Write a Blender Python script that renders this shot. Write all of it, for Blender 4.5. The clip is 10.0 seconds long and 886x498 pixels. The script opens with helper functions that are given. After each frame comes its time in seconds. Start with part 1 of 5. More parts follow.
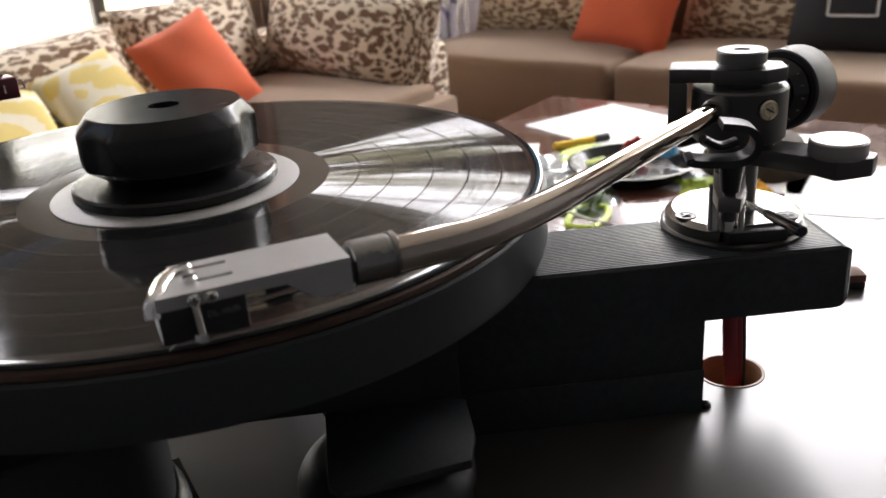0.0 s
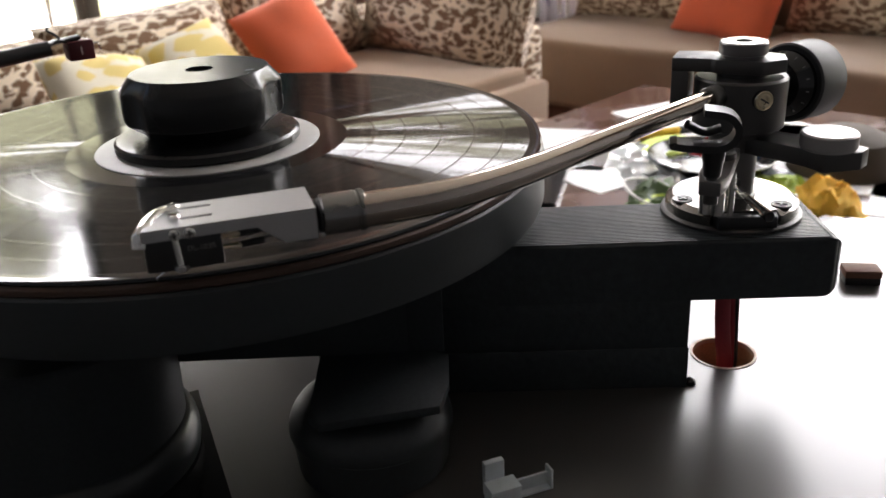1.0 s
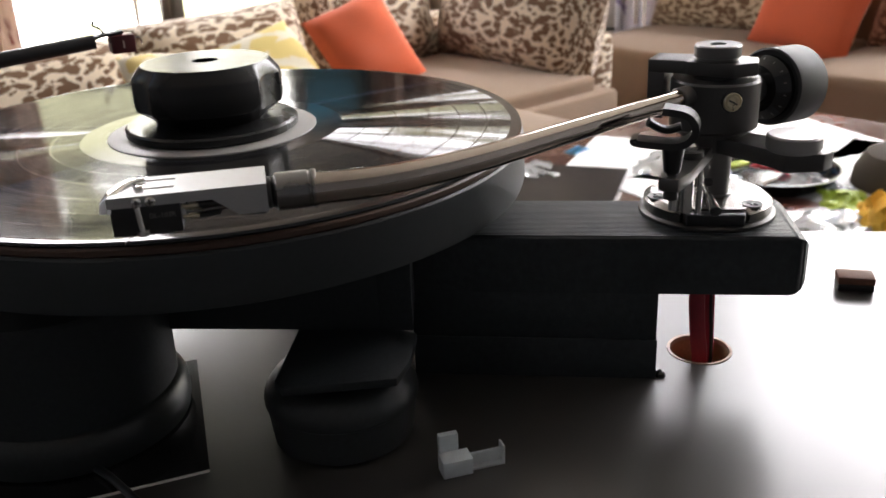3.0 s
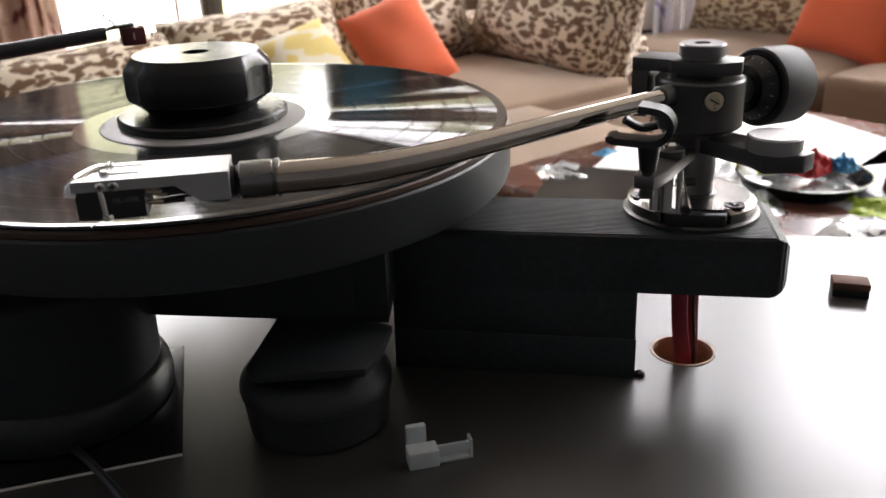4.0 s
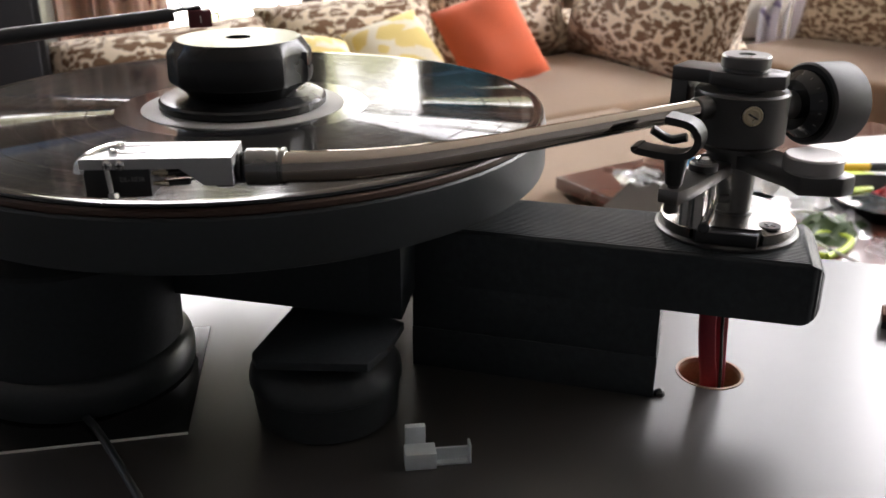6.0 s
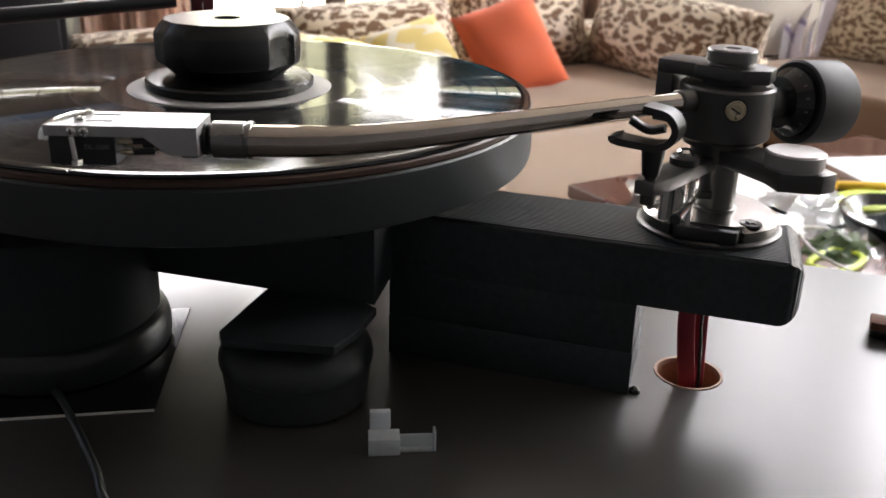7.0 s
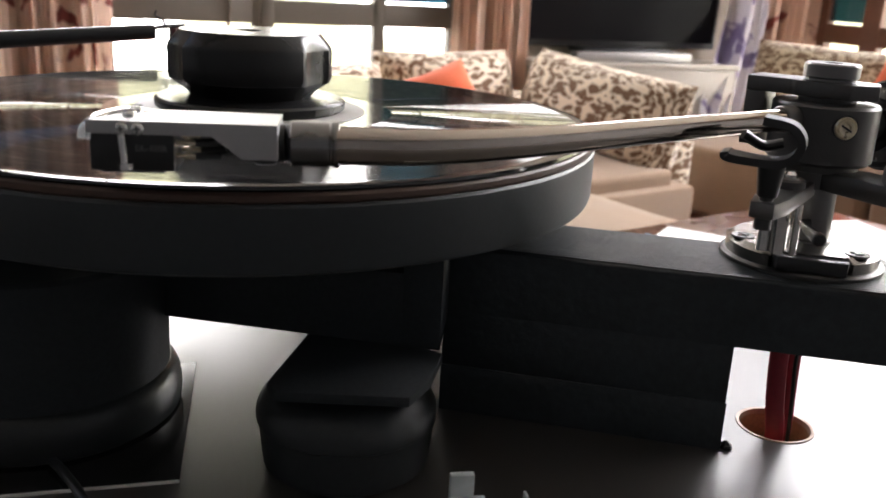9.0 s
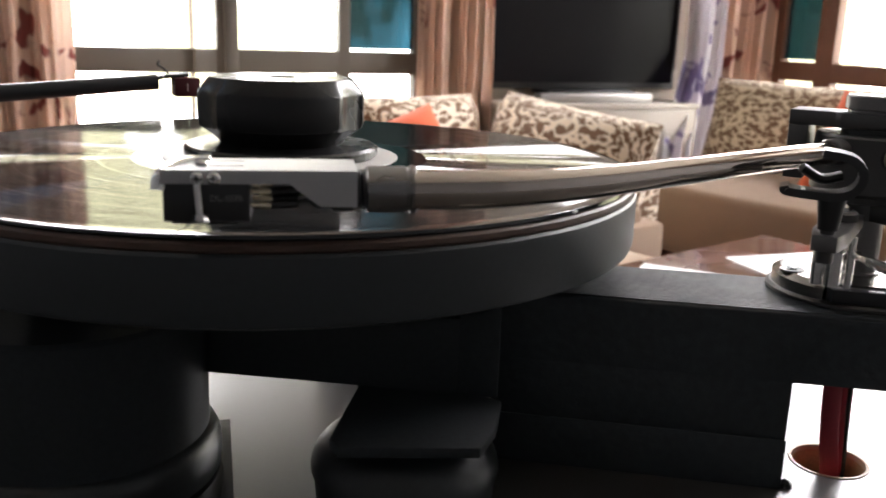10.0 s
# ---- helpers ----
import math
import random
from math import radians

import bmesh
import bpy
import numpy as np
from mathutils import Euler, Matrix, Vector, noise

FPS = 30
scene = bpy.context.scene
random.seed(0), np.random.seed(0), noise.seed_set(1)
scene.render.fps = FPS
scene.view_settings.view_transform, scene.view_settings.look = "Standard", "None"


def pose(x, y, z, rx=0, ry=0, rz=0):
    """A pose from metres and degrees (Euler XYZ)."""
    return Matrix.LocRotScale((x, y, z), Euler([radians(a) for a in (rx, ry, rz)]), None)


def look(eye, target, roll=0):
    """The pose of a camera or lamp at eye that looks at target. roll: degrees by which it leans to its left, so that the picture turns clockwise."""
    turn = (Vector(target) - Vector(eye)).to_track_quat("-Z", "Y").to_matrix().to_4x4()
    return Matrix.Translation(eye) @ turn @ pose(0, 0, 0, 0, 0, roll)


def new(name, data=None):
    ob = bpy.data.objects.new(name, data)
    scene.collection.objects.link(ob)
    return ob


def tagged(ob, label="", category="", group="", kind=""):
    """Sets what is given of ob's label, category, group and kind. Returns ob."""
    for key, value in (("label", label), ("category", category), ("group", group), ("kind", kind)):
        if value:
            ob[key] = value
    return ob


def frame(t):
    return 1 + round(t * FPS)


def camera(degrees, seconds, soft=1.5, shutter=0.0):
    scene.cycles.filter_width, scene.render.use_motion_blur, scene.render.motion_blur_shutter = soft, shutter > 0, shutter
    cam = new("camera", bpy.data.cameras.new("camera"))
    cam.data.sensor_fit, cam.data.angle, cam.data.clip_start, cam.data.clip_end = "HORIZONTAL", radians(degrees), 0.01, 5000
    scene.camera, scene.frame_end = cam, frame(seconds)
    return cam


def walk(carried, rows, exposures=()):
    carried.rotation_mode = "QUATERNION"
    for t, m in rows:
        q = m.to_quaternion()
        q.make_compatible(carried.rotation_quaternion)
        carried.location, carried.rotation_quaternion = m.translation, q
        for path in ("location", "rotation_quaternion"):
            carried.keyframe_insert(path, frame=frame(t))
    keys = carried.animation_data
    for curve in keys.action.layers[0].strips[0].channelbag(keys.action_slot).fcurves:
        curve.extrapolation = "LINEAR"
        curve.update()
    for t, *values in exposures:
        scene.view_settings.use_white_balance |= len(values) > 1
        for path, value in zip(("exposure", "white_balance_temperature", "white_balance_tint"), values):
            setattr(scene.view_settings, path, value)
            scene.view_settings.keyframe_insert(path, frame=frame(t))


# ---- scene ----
PATH = [
    (0, look((0.0008, -0.3763, 0.2214), (0.1370, 0.0662, 0.0326), -4.01)),
    (0.5, look((0.0129, -0.3968, 0.2243), (0.1298, 0.0514, 0.0360), -3.08)),
    (1, look((0.0314, -0.4135, 0.2227), (0.1169, 0.0390, 0.0279), -2.72)),
    (1.5, look((0.0441, -0.4208, 0.2229), (0.1171, 0.0338, 0.0280), -2.83)),
    (2, look((0.0574, -0.4286, 0.2200), (0.1228, 0.0276, 0.0260), -2.52)),
    (2.5, look((0.0632, -0.4372, 0.2211), (0.1178, 0.0216, 0.0299), -2.56)),
    (4, look((0.0961, -0.4488, 0.2178), (0.1206, 0.0136, 0.0292), -2.00)),
    (4.5, look((0.1073, -0.4478, 0.2164), (0.1175, 0.0145, 0.0263), -1.86)),
    (5, look((0.1079, -0.4502, 0.2182), (0.1032, 0.0118, 0.0270), -1.12)),
    (6.5, look((0.1374, -0.4411, 0.2149), (0.1084, 0.0210, 0.0260), 0.46)),
    (7, look((0.1437, -0.4420, 0.2074), (0.1105, 0.0208, 0.0212), 1.62)),
    (7.5, look((0.1343, -0.4417, 0.2030), (0.0997, 0.0233, 0.0225), 3.09)),
    (8, look((0.1178, -0.4265, 0.1877), (0.0957, 0.0422, 0.0149), 3.70)),
    (8.5, look((0.0990, -0.4130, 0.1818), (0.0934, 0.0604, 0.0208), 3.24)),
    (9, look((0.0817, -0.4028, 0.1739), (0.0934, 0.0751, 0.0276), 3.16)),
    (9.5, look((0.0684, -0.3990, 0.1719), (0.0933, 0.0827, 0.0402), 3.10)),
    (10, look((0.0493, -0.3943, 0.1708), (0.0804, 0.0896, 0.0486), 1.97)),
]
cam = camera(52.62, 10.0, soft=1.6, shutter=0.4)
cam.data.dof.use_dof = True
cam.data.dof.focus_distance = 0.40
cam.data.dof.aperture_fstop = 20
walk(cam, PATH, exposures=[(0.0, 0.04), (2.5, 0.16), (7.5, 0.26), (8.5, 0.38), (9.5, 0.56), (10.0, 0.54)])

# ---- world and light ----
world = bpy.data.worlds.new("sky")
scene.world = world
world.use_nodes = True
wn = world.node_tree
sky = wn.nodes.new("ShaderNodeTexSky")
sky.sky_type = "NISHITA"
sky.sun_disc = False
sky.sun_elevation = radians(48)
sky.sun_rotation = radians(-20)
wn.nodes["Background"].inputs["Strength"].default_value = 0.12
wn.links.new(sky.outputs[0], wn.nodes["Background"].inputs["Color"])

ROOM = pose(0, 0, 0, 0, 0, 35)          # the room stands at an angle to the sideboard
GARDEN_STRENGTH = 19.0
FLOOR_Z, CEIL_Z = -0.80, 3.05
sun = new("sun", bpy.data.lights.new("sun", "SUN"))
sun.data.energy, sun.data.angle, sun.data.color = 1.0, radians(10), (1.0, 0.95, 0.87)
sun.matrix_world = look((0.6, 4.0, 5.0), (0, 0, 0))
scene.view_settings.exposure = 0.0


# ---- materials ----
def material(name, color, rough=0.5, metal=0.0, vary=0.12, grain=400.0, coarse=6.0, bump=0.0, bump_scale=None,
             spec=0.5, coat=0.0, stretch=(1, 1, 1), sheen=0.0, rough_vary=0.1):
    """A principled material whose colour and roughness vary at two scales."""
    m = bpy.data.materials.new(name)
    m.use_nodes = True
    nt = m.node_tree
    b = nt.nodes["Principled BSDF"]
    b.inputs["Metallic"].default_value = metal
    b.inputs["Specular IOR Level"].default_value = spec
    b.inputs["Coat Weight"].default_value = coat
    b.inputs["Coat Roughness"].default_value = 0.08
    b.inputs["Sheen Weight"].default_value = sheen
    co = nt.nodes.new("ShaderNodeTexCoord")
    mp = nt.nodes.new("ShaderNodeMapping")
    mp.inputs["Scale"].default_value = stretch
    nt.links.new(co.outputs["Object"], mp.inputs["Vector"])
    fine = nt.nodes.new("ShaderNodeTexNoise")
    fine.inputs["Scale"].default_value = grain
    fine.inputs["Detail"].default_value = 3
    big = nt.nodes.new("ShaderNodeTexNoise")
    big.inputs["Scale"].default_value = coarse
    big.inputs["Detail"].default_value = 4
    nt.links.new(mp.outputs[0], fine.inputs["Vector"])
    nt.links.new(co.outputs["Object"], big.inputs["Vector"])
    add = nt.nodes.new("ShaderNodeMath")
    nt.links.new(fine.outputs[0], add.inputs[0])
    nt.links.new(big.outputs[0], add.inputs[1])
    rng = nt.nodes.new("ShaderNodeMapRange")
    rng.inputs["From Min"].default_value, rng.inputs["From Max"].default_value = 0.6, 1.4
    rng.inputs["To Min"].default_value, rng.inputs["To Max"].default_value = 1 - vary, 1 + vary
    nt.links.new(add.outputs[0], rng.inputs["Value"])
    mul = nt.nodes.new("ShaderNodeVectorMath")
    mul.operation = "SCALE"
    mul.inputs[0].default_value = color
    nt.links.new(rng.outputs[0], mul.inputs["Scale"])
    nt.links.new(mul.outputs[0], b.inputs["Base Color"])
    rr = nt.nodes.new("ShaderNodeMapRange")
    rr.inputs["From Min"].default_value, rr.inputs["From Max"].default_value = 0.3, 0.7
    rr.inputs["To Min"].default_value = max(0.02, rough * (1 - rough_vary))
    rr.inputs["To Max"].default_value = min(1.0, rough * (1 + rough_vary))
    nt.links.new(big.outputs[0], rr.inputs["Value"])
    nt.links.new(rr.outputs[0], b.inputs["Roughness"])
    if bump:
        bp = nt.nodes.new("ShaderNodeBump")
        bp.inputs["Strength"].default_value = bump
        bp.inputs["Distance"].default_value = 0.001
        src = fine
        if bump_scale:
            src = nt.nodes.new("ShaderNodeTexNoise")
            src.inputs["Scale"].default_value = bump_scale
            nt.links.new(mp.outputs[0], src.inputs["Vector"])
        nt.links.new(src.outputs[0], bp.inputs["Height"])
        nt.links.new(bp.outputs[0], b.inputs["Normal"])
    return m


def emitter(name, color, strength):
    m = bpy.data.materials.new(name)
    m.use_nodes = True
    nt = m.node_tree
    nt.nodes.remove(nt.nodes["Principled BSDF"])
    e = nt.nodes.new("ShaderNodeEmission")
    e.inputs["Color"].default_value = (*color, 1)
    e.inputs["Strength"].default_value = strength
    nt.links.new(e.outputs[0], nt.nodes["Material Output"].inputs["Surface"])
    return m


def leaf_fabric(name, ground, leaf, scale):
    """Woven upholstery printed with leaf shapes lying in two directions."""
    m = material(name, ground, 0.85, vary=0.08, grain=900, coarse=5, bump=0.25, sheen=0.15)
    nt = m.node_tree
    b = nt.nodes["Principled BSDF"]
    base = b.inputs["Base Color"].links[0].from_socket
    co = nt.nodes.new("ShaderNodeTexCoord")
    warp = nt.nodes.new("ShaderNodeTexNoise")
    warp.inputs["Scale"].default_value = 14
    off = nt.nodes.new("ShaderNodeVectorMath")
    off.operation = "MULTIPLY_ADD"
    off.inputs[1].default_value = (0.03, 0.03, 0.03)
    nt.links.new(co.outputs["Object"], warp.inputs["Vector"])
    nt.links.new(warp.outputs["Color"], off.inputs[0])
    nt.links.new(co.outputs["Object"], off.inputs[2])
    prev = None
    for angle, size in ((0.7, 1.0), (-0.6, 1.15), (1.9, 1.3), (-1.5, 0.9)):
        mp = nt.nodes.new("ShaderNodeMapping")
        mp.inputs["Rotation"].default_value = (angle, angle * 0.5, angle)
        mp.inputs["Scale"].default_value = (scale * size * 0.8, scale * size * 2.9, scale * size * 1.6)
        mp.inputs["Location"].default_value = (angle, 3 * angle, 1)
        nt.links.new(off.outputs[0], mp.inputs["Vector"])
        vo = nt.nodes.new("ShaderNodeTexVoronoi")
        vo.distance = "MINKOWSKI"
        vo.inputs["Exponent"].default_value = 1.25
        vo.inputs["Scale"].default_value = 1
        vo.inputs["Randomness"].default_value = 0.9
        nt.links.new(mp.outputs[0], vo.inputs["Vector"])
        st = nt.nodes.new("ShaderNodeMapRange")
        st.interpolation_type = "SMOOTHSTEP"
        st.inputs["From Min"].default_value, st.inputs["From Max"].default_value = 0.46, 0.40
        nt.links.new(vo.outputs["Distance"], st.inputs["Value"])
        if prev is None:
            prev = st.outputs[0]
        else:
            mx = nt.nodes.new("ShaderNodeMath")
            mx.operation = "MAXIMUM"
            nt.links.new(prev, mx.inputs[0])
            nt.links.new(st.outputs[0], mx.inputs[1])
            prev = mx.outputs[0]
    mix = nt.nodes.new("ShaderNodeMix")
    mix.data_type = "RGBA"
    nt.links.new(prev, mix.inputs["Factor"])
    nt.links.new(base, mix.inputs["A"])
    mix.inputs["B"].default_value = (*leaf, 1)
    nt.links.new(mix.outputs["Result"], b.inputs["Base Color"])
    return m


def vinyl_material():
    """Black pressed vinyl, polished, with faint dust and finger marks; the grooves are in the mesh."""
    m = material("vinyl", (0.011, 0.011, 0.012), 0.09, vary=0.2, grain=900, coarse=18, rough_vary=0.35, spec=0.55)
    nt = m.node_tree
    b = nt.nodes["Principled BSDF"]
    co = nt.nodes.new("ShaderNodeTexCoord")
    wob = nt.nodes.new("ShaderNodeTexNoise")        # faint warp
    wob.inputs["Scale"].default_value = 25
    bp = nt.nodes.new("ShaderNodeBump")
    bp.inputs["Strength"].default_value = 0.02
    bp.inputs["Distance"].default_value = 0.002
    nt.links.new(co.outputs["Object"], wob.inputs["Vector"])
    nt.links.new(wob.outputs[0], bp.inputs["Height"])
    nt.links.new(bp.outputs[0], b.inputs["Normal"])
    return m


def printed_block():
    """Black printed plastic with fine layer lines across its top."""
    m = material("printed_black", (0.028, 0.033, 0.037), 0.46, vary=0.3, spec=0.3, grain=300, coarse=25, rough_vary=0.3)
    nt = m.node_tree
    b = nt.nodes["Principled BSDF"]
    co = nt.nodes.new("ShaderNodeTexCoord")
    wv = nt.nodes.new("ShaderNodeTexWave")
    wv.bands_direction = "Y"
    wv.inputs["Scale"].default_value = 190
    wv.inputs["Distortion"].default_value = 1.2
    wv.inputs["Detail"].default_value = 2
    wv.inputs["Detail Scale"].default_value = 0.6
    nz = nt.nodes.new("ShaderNodeTexNoise")
    nz.inputs["Scale"].default_value = 260
    mul = nt.nodes.new("ShaderNodeMath")
    mul.operation = "ADD"
    bp = nt.nodes.new("ShaderNodeBump")
    bp.inputs["Strength"].default_value = 0.55
    bp.inputs["Distance"].default_value = 0.0006
    nt.links.new(co.outputs["Object"], wv.inputs["Vector"])
    nt.links.new(co.outputs["Object"], nz.inputs["Vector"])
    nt.links.new(wv.outputs["Color"], mul.inputs[0])
    nt.links.new(nz.outputs[0], mul.inputs[1])
    nt.links.new(mul.outputs[0], bp.inputs["Height"])
    nt.links.new(bp.outputs[0], b.inputs["Normal"])
    return m


def garden_backdrop(name, strength):
    """Bright overcast garden beyond the windows: pale sky with soft green masses."""
    m = emitter(name, (1, 1, 1), strength)
    nt = m.node_tree
    e = [n for n in nt.nodes if n.type == "EMISSION"][0]
    co = nt.nodes.new("ShaderNodeTexCoord")
    nz = nt.nodes.new("ShaderNodeTexNoise")
    nz.inputs["Scale"].default_value = 1.1
    nz.inputs["Detail"].default_value = 6
    cr = nt.nodes.new("ShaderNodeValToRGB")
    cr.color_ramp.elements[0].position, cr.color_ramp.elements[0].color = 0.42, (0.135, 0.13, 0.085, 1)
    cr.color_ramp.elements[1].position, cr.color_ramp.elements[1].color = 0.56, (1.0, 0.965, 1.0, 1)
    nt.links.new(co.outputs["Object"], nz.inputs["Vector"])
    sp = nt.nodes.new("ShaderNodeSeparateXYZ")      # trees below, open sky above
    hg = nt.nodes.new("ShaderNodeMath")
    hg.operation = "MULTIPLY_ADD"
    hg.inputs[1].default_value, hg.inputs[2].default_value = 0.16, -0.40
    cl = nt.nodes.new("ShaderNodeMath")
    cl.operation = "MAXIMUM"
    cl.inputs[1].default_value = -0.09
    ad = nt.nodes.new("ShaderNodeMath")
    nt.links.new(co.outputs["Object"], sp.inputs[0])
    nt.links.new(sp.outputs[2], hg.inputs[0])
    nt.links.new(hg.outputs[0], cl.inputs[0])
    nt.links.new(cl.outputs[0], ad.inputs[0])
    nt.links.new(nz.outputs[0], ad.inputs[1])
    nt.links.new(ad.outputs[0], cr.inputs[0])
    nt.links.new(cr.outputs[0], e.inputs["Color"])
    return m


VINYL = vinyl_material()
PRINTED = printed_block()
BLACK_SATIN = material("black_anodised", (0.013, 0.014, 0.016), 0.34, vary=0.2, grain=900, coarse=30, bump=0.05)
PLATTER = material("platter_black", (0.024, 0.029, 0.032), 0.44, vary=0.15, grain=500, coarse=14, bump=0.04)
BLACK_GLOSS = material("black_lacquer", (0.010, 0.010, 0.011), 0.16, vary=0.2, grain=300, coarse=12, rough_vary=0.3)
DEEP_BLACK = material("matt_black_paint", (0.024, 0.028, 0.031), 0.62, vary=0.25, grain=500, coarse=20, spec=0.25, bump=0.03)
FOOT_BLACK = material("satin_black_paint", (0.024, 0.027, 0.029), 0.40, vary=0.25, grain=500, coarse=20, spec=0.35, rough_vary=0.3)
BLACK_PLASTIC = material("black_plastic", (0.014, 0.014, 0.015), 0.32, vary=0.2, grain=500, coarse=30)
GUNMETAL = material("gunmetal", (0.17, 0.165, 0.16), 0.36, metal=0.85, vary=0.08, grain=1500, coarse=40, bump=0.04)
DARK_METAL = material("dark_metal", (0.085, 0.083, 0.082), 0.40, metal=0.8, vary=0.1, grain=1500, coarse=40, bump=0.04)
WEIGHT = material("weight_grey", (0.030, 0.030, 0.032), 0.58, metal=0.1, spec=0.3, vary=0.1, grain=1500, coarse=40, bump=0.05)
GREY_CAP = material("grey_cap", (0.36, 0.35, 0.34), 0.42, metal=0.8, vary=0.06, grain=1400, coarse=30, bump=0.05)
COLLAR = material("collar_nickel", (0.25, 0.245, 0.24), 0.26, metal=1.0, vary=0.06, grain=1400, coarse=40)
SHELL = material("headshell_silver", (0.40, 0.40, 0.40), 0.38, metal=0.45, vary=0.06, grain=1300, coarse=50, bump=0.05)
CHROME = material("chrome", (0.47, 0.41, 0.36), 0.05, metal=1.0, vary=0.05, grain=200, coarse=20)
STEEL = material("bright_steel", (0.82, 0.81, 0.79), 0.18, metal=1.0, vary=0.06, grain=400, coarse=30)
STEEL_DARK = material("dark_polished_steel", (0.24, 0.225, 0.21), 0.24, metal=1.0, vary=0.08, grain=1200, coarse=40, bump=0.03)
BRASS = material("brass", (0.78, 0.69, 0.52), 0.28, metal=1.0, vary=0.1, grain=600, coarse=60)
CLAMP_TOP = material("clamp_black", (0.012, 0.012, 0.013), 0.26, spec=0.35, vary=0.15, grain=1500, coarse=20, bump=0.03)
MAT_BROWN = material("brown_edge", (0.060, 0.032, 0.022), 0.5, vary=0.25, grain=500, coarse=30)
LABEL = material("label_paper", (0.34, 0.335, 0.32), 0.45, vary=0.06, grain=700, coarse=25)
TABLE = material("black_table", (0.040, 0.037, 0.035), 0.31, vary=0.08, grain=60, coarse=7, rough_vary=0.07, spec=1.0)
HOLE_WOOD = material("raw_board", (0.34, 0.20, 0.10), 0.7, vary=0.25, grain=600, coarse=40)
HOLE_RIM = material("hole_rim", (0.34, 0.23, 0.16), 0.5, vary=0.15, grain=600, coarse=40)
RED_WIRE = material("red_wire", (0.26, 0.012, 0.028), 0.42, vary=0.15, grain=500, coarse=60)
CLEAR_GREY = material("frosted_plastic", (0.84, 0.90, 0.93), 0.35, vary=0.08, grain=300, coarse=60)
CLEAR_GREY.node_tree.nodes["Principled BSDF"].inputs["Transmission Weight"].default_value = 0.42
FAINT_INK = material("faded_ink", (0.20, 0.195, 0.185), 0.6, vary=0.05)
WHITE_INK = material("white_ink", (0.72, 0.70, 0.66), 0.6, vary=0.05)
WALNUT = material("dark_walnut", (0.15, 0.075, 0.052), 0.7, vary=0.3, spec=0.2, grain=90, coarse=30, stretch=(1, 8, 8))
RUBY = material("dark_red_plastic", (0.075, 0.010, 0.014), 0.28, vary=0.15, grain=400, coarse=60)
WALL = material("wall_paint", (0.42, 0.36, 0.30), 0.8, vary=0.05, grain=200, coarse=2, bump=0.1)
# for the unseen walls behind the camera: dark only to keep bounce light low
DARK_WALL = material("dark_unseen_wall", (0.10, 0.105, 0.115), 0.7, vary=0.15, grain=60, coarse=3)
CEILING = material("ceiling_paint", (0.62, 0.62, 0.61), 0.85, vary=0.04, grain=200, coarse=2)
FLOOR = material("floor_plank", (0.17, 0.065, 0.042), 0.28, vary=0.3, grain=60, coarse=3, stretch=(2, 14, 2), rough_vary=0.3)
def vary_by_piece(m, amount):
    nt = m.node_tree
    b = nt.nodes["Principled BSDF"]
    src = b.inputs["Base Color"].links[0].from_socket
    oi = nt.nodes.new("ShaderNodeObjectInfo")
    rg = nt.nodes.new("ShaderNodeMapRange")
    rg.inputs["To Min"].default_value, rg.inputs["To Max"].default_value = 1 - amount, 1 + amount
    sc = nt.nodes.new("ShaderNodeVectorMath")
    sc.operation = "SCALE"
    nt.links.new(oi.outputs["Random"], rg.inputs["Value"])
    nt.links.new(src, sc.inputs[0])
    nt.links.new(rg.outputs[0], sc.inputs["Scale"])
    nt.links.new(sc.outputs[0], b.inputs["Base Color"])


vary_by_piece(FLOOR, 0.25)
FRAME = material("window_frame_grey", (0.13, 0.115, 0.10), 0.5, vary=0.12, grain=300, coarse=6)
FRAME_WOOD = material("window_frame_wood", (0.17, 0.085, 0.055), 0.5, vary=0.2, grain=80, coarse=6, stretch=(8, 8, 1))
BROWN_FABRIC = material("brown_fabric", (0.25, 0.165, 0.105), 0.9, vary=0.12, grain=900, coarse=7, bump=0.3, sheen=0.2)
ORANGE = material("orange_fabric", (0.68, 0.125, 0.045), 0.85, vary=0.1, grain=700, coarse=10, bump=0.3, sheen=0.2)
CREAM_YELLOW = leaf_fabric("cream_yellow_patches", (0.76, 0.70, 0.55), (0.72, 0.57, 0.20), 5.5)
LEAVES = leaf_fabric("leaf_print", (0.74, 0.64, 0.50), (0.16, 0.088, 0.045), 19)
LEAVES_SMALL = leaf_fabric("leaf_print_small", (0.62, 0.52, 0.37), (0.17, 0.10, 0.055), 22)
BLACK_BAG = material("black_cloth", (0.018, 0.018, 0.022), 0.8, vary=0.2, grain=500, coarse=10, bump=0.3)
SCREEN = material("screen_glass", (0.006, 0.006, 0.007), 0.22, vary=0.1, grain=50, coarse=4, spec=0.08)
GREIGE = material("greige_laminate", (0.40, 0.36, 0.31), 0.45, vary=0.08, grain=80, coarse=4)
PAPER = material("white_paper", (0.78, 0.78, 0.78), 0.6, vary=0.08, grain=200, coarse=20)
FOIL = material("clear_wrap", (0.85, 0.87, 0.88), 0.15, vary=0.1, grain=100, coarse=25, bump=0.4, bump_scale=120)
FOIL.node_tree.nodes["Principled BSDF"].inputs["Transmission Weight"].default_value = 0.6
YELLOW = material("yellow_cloth", (0.88, 0.56, 0.06), 0.8, vary=0.12, grain=500, coarse=20, bump=0.3)
LIME = material("lime_plastic", (0.52, 0.66, 0.06), 0.4, vary=0.1)
GREEN = material("dark_green_plastic", (0.10, 0.16, 0.06), 0.45, vary=0.2)
RED = material("red_wrapper", (0.55, 0.03, 0.04), 0.3, vary=0.15)
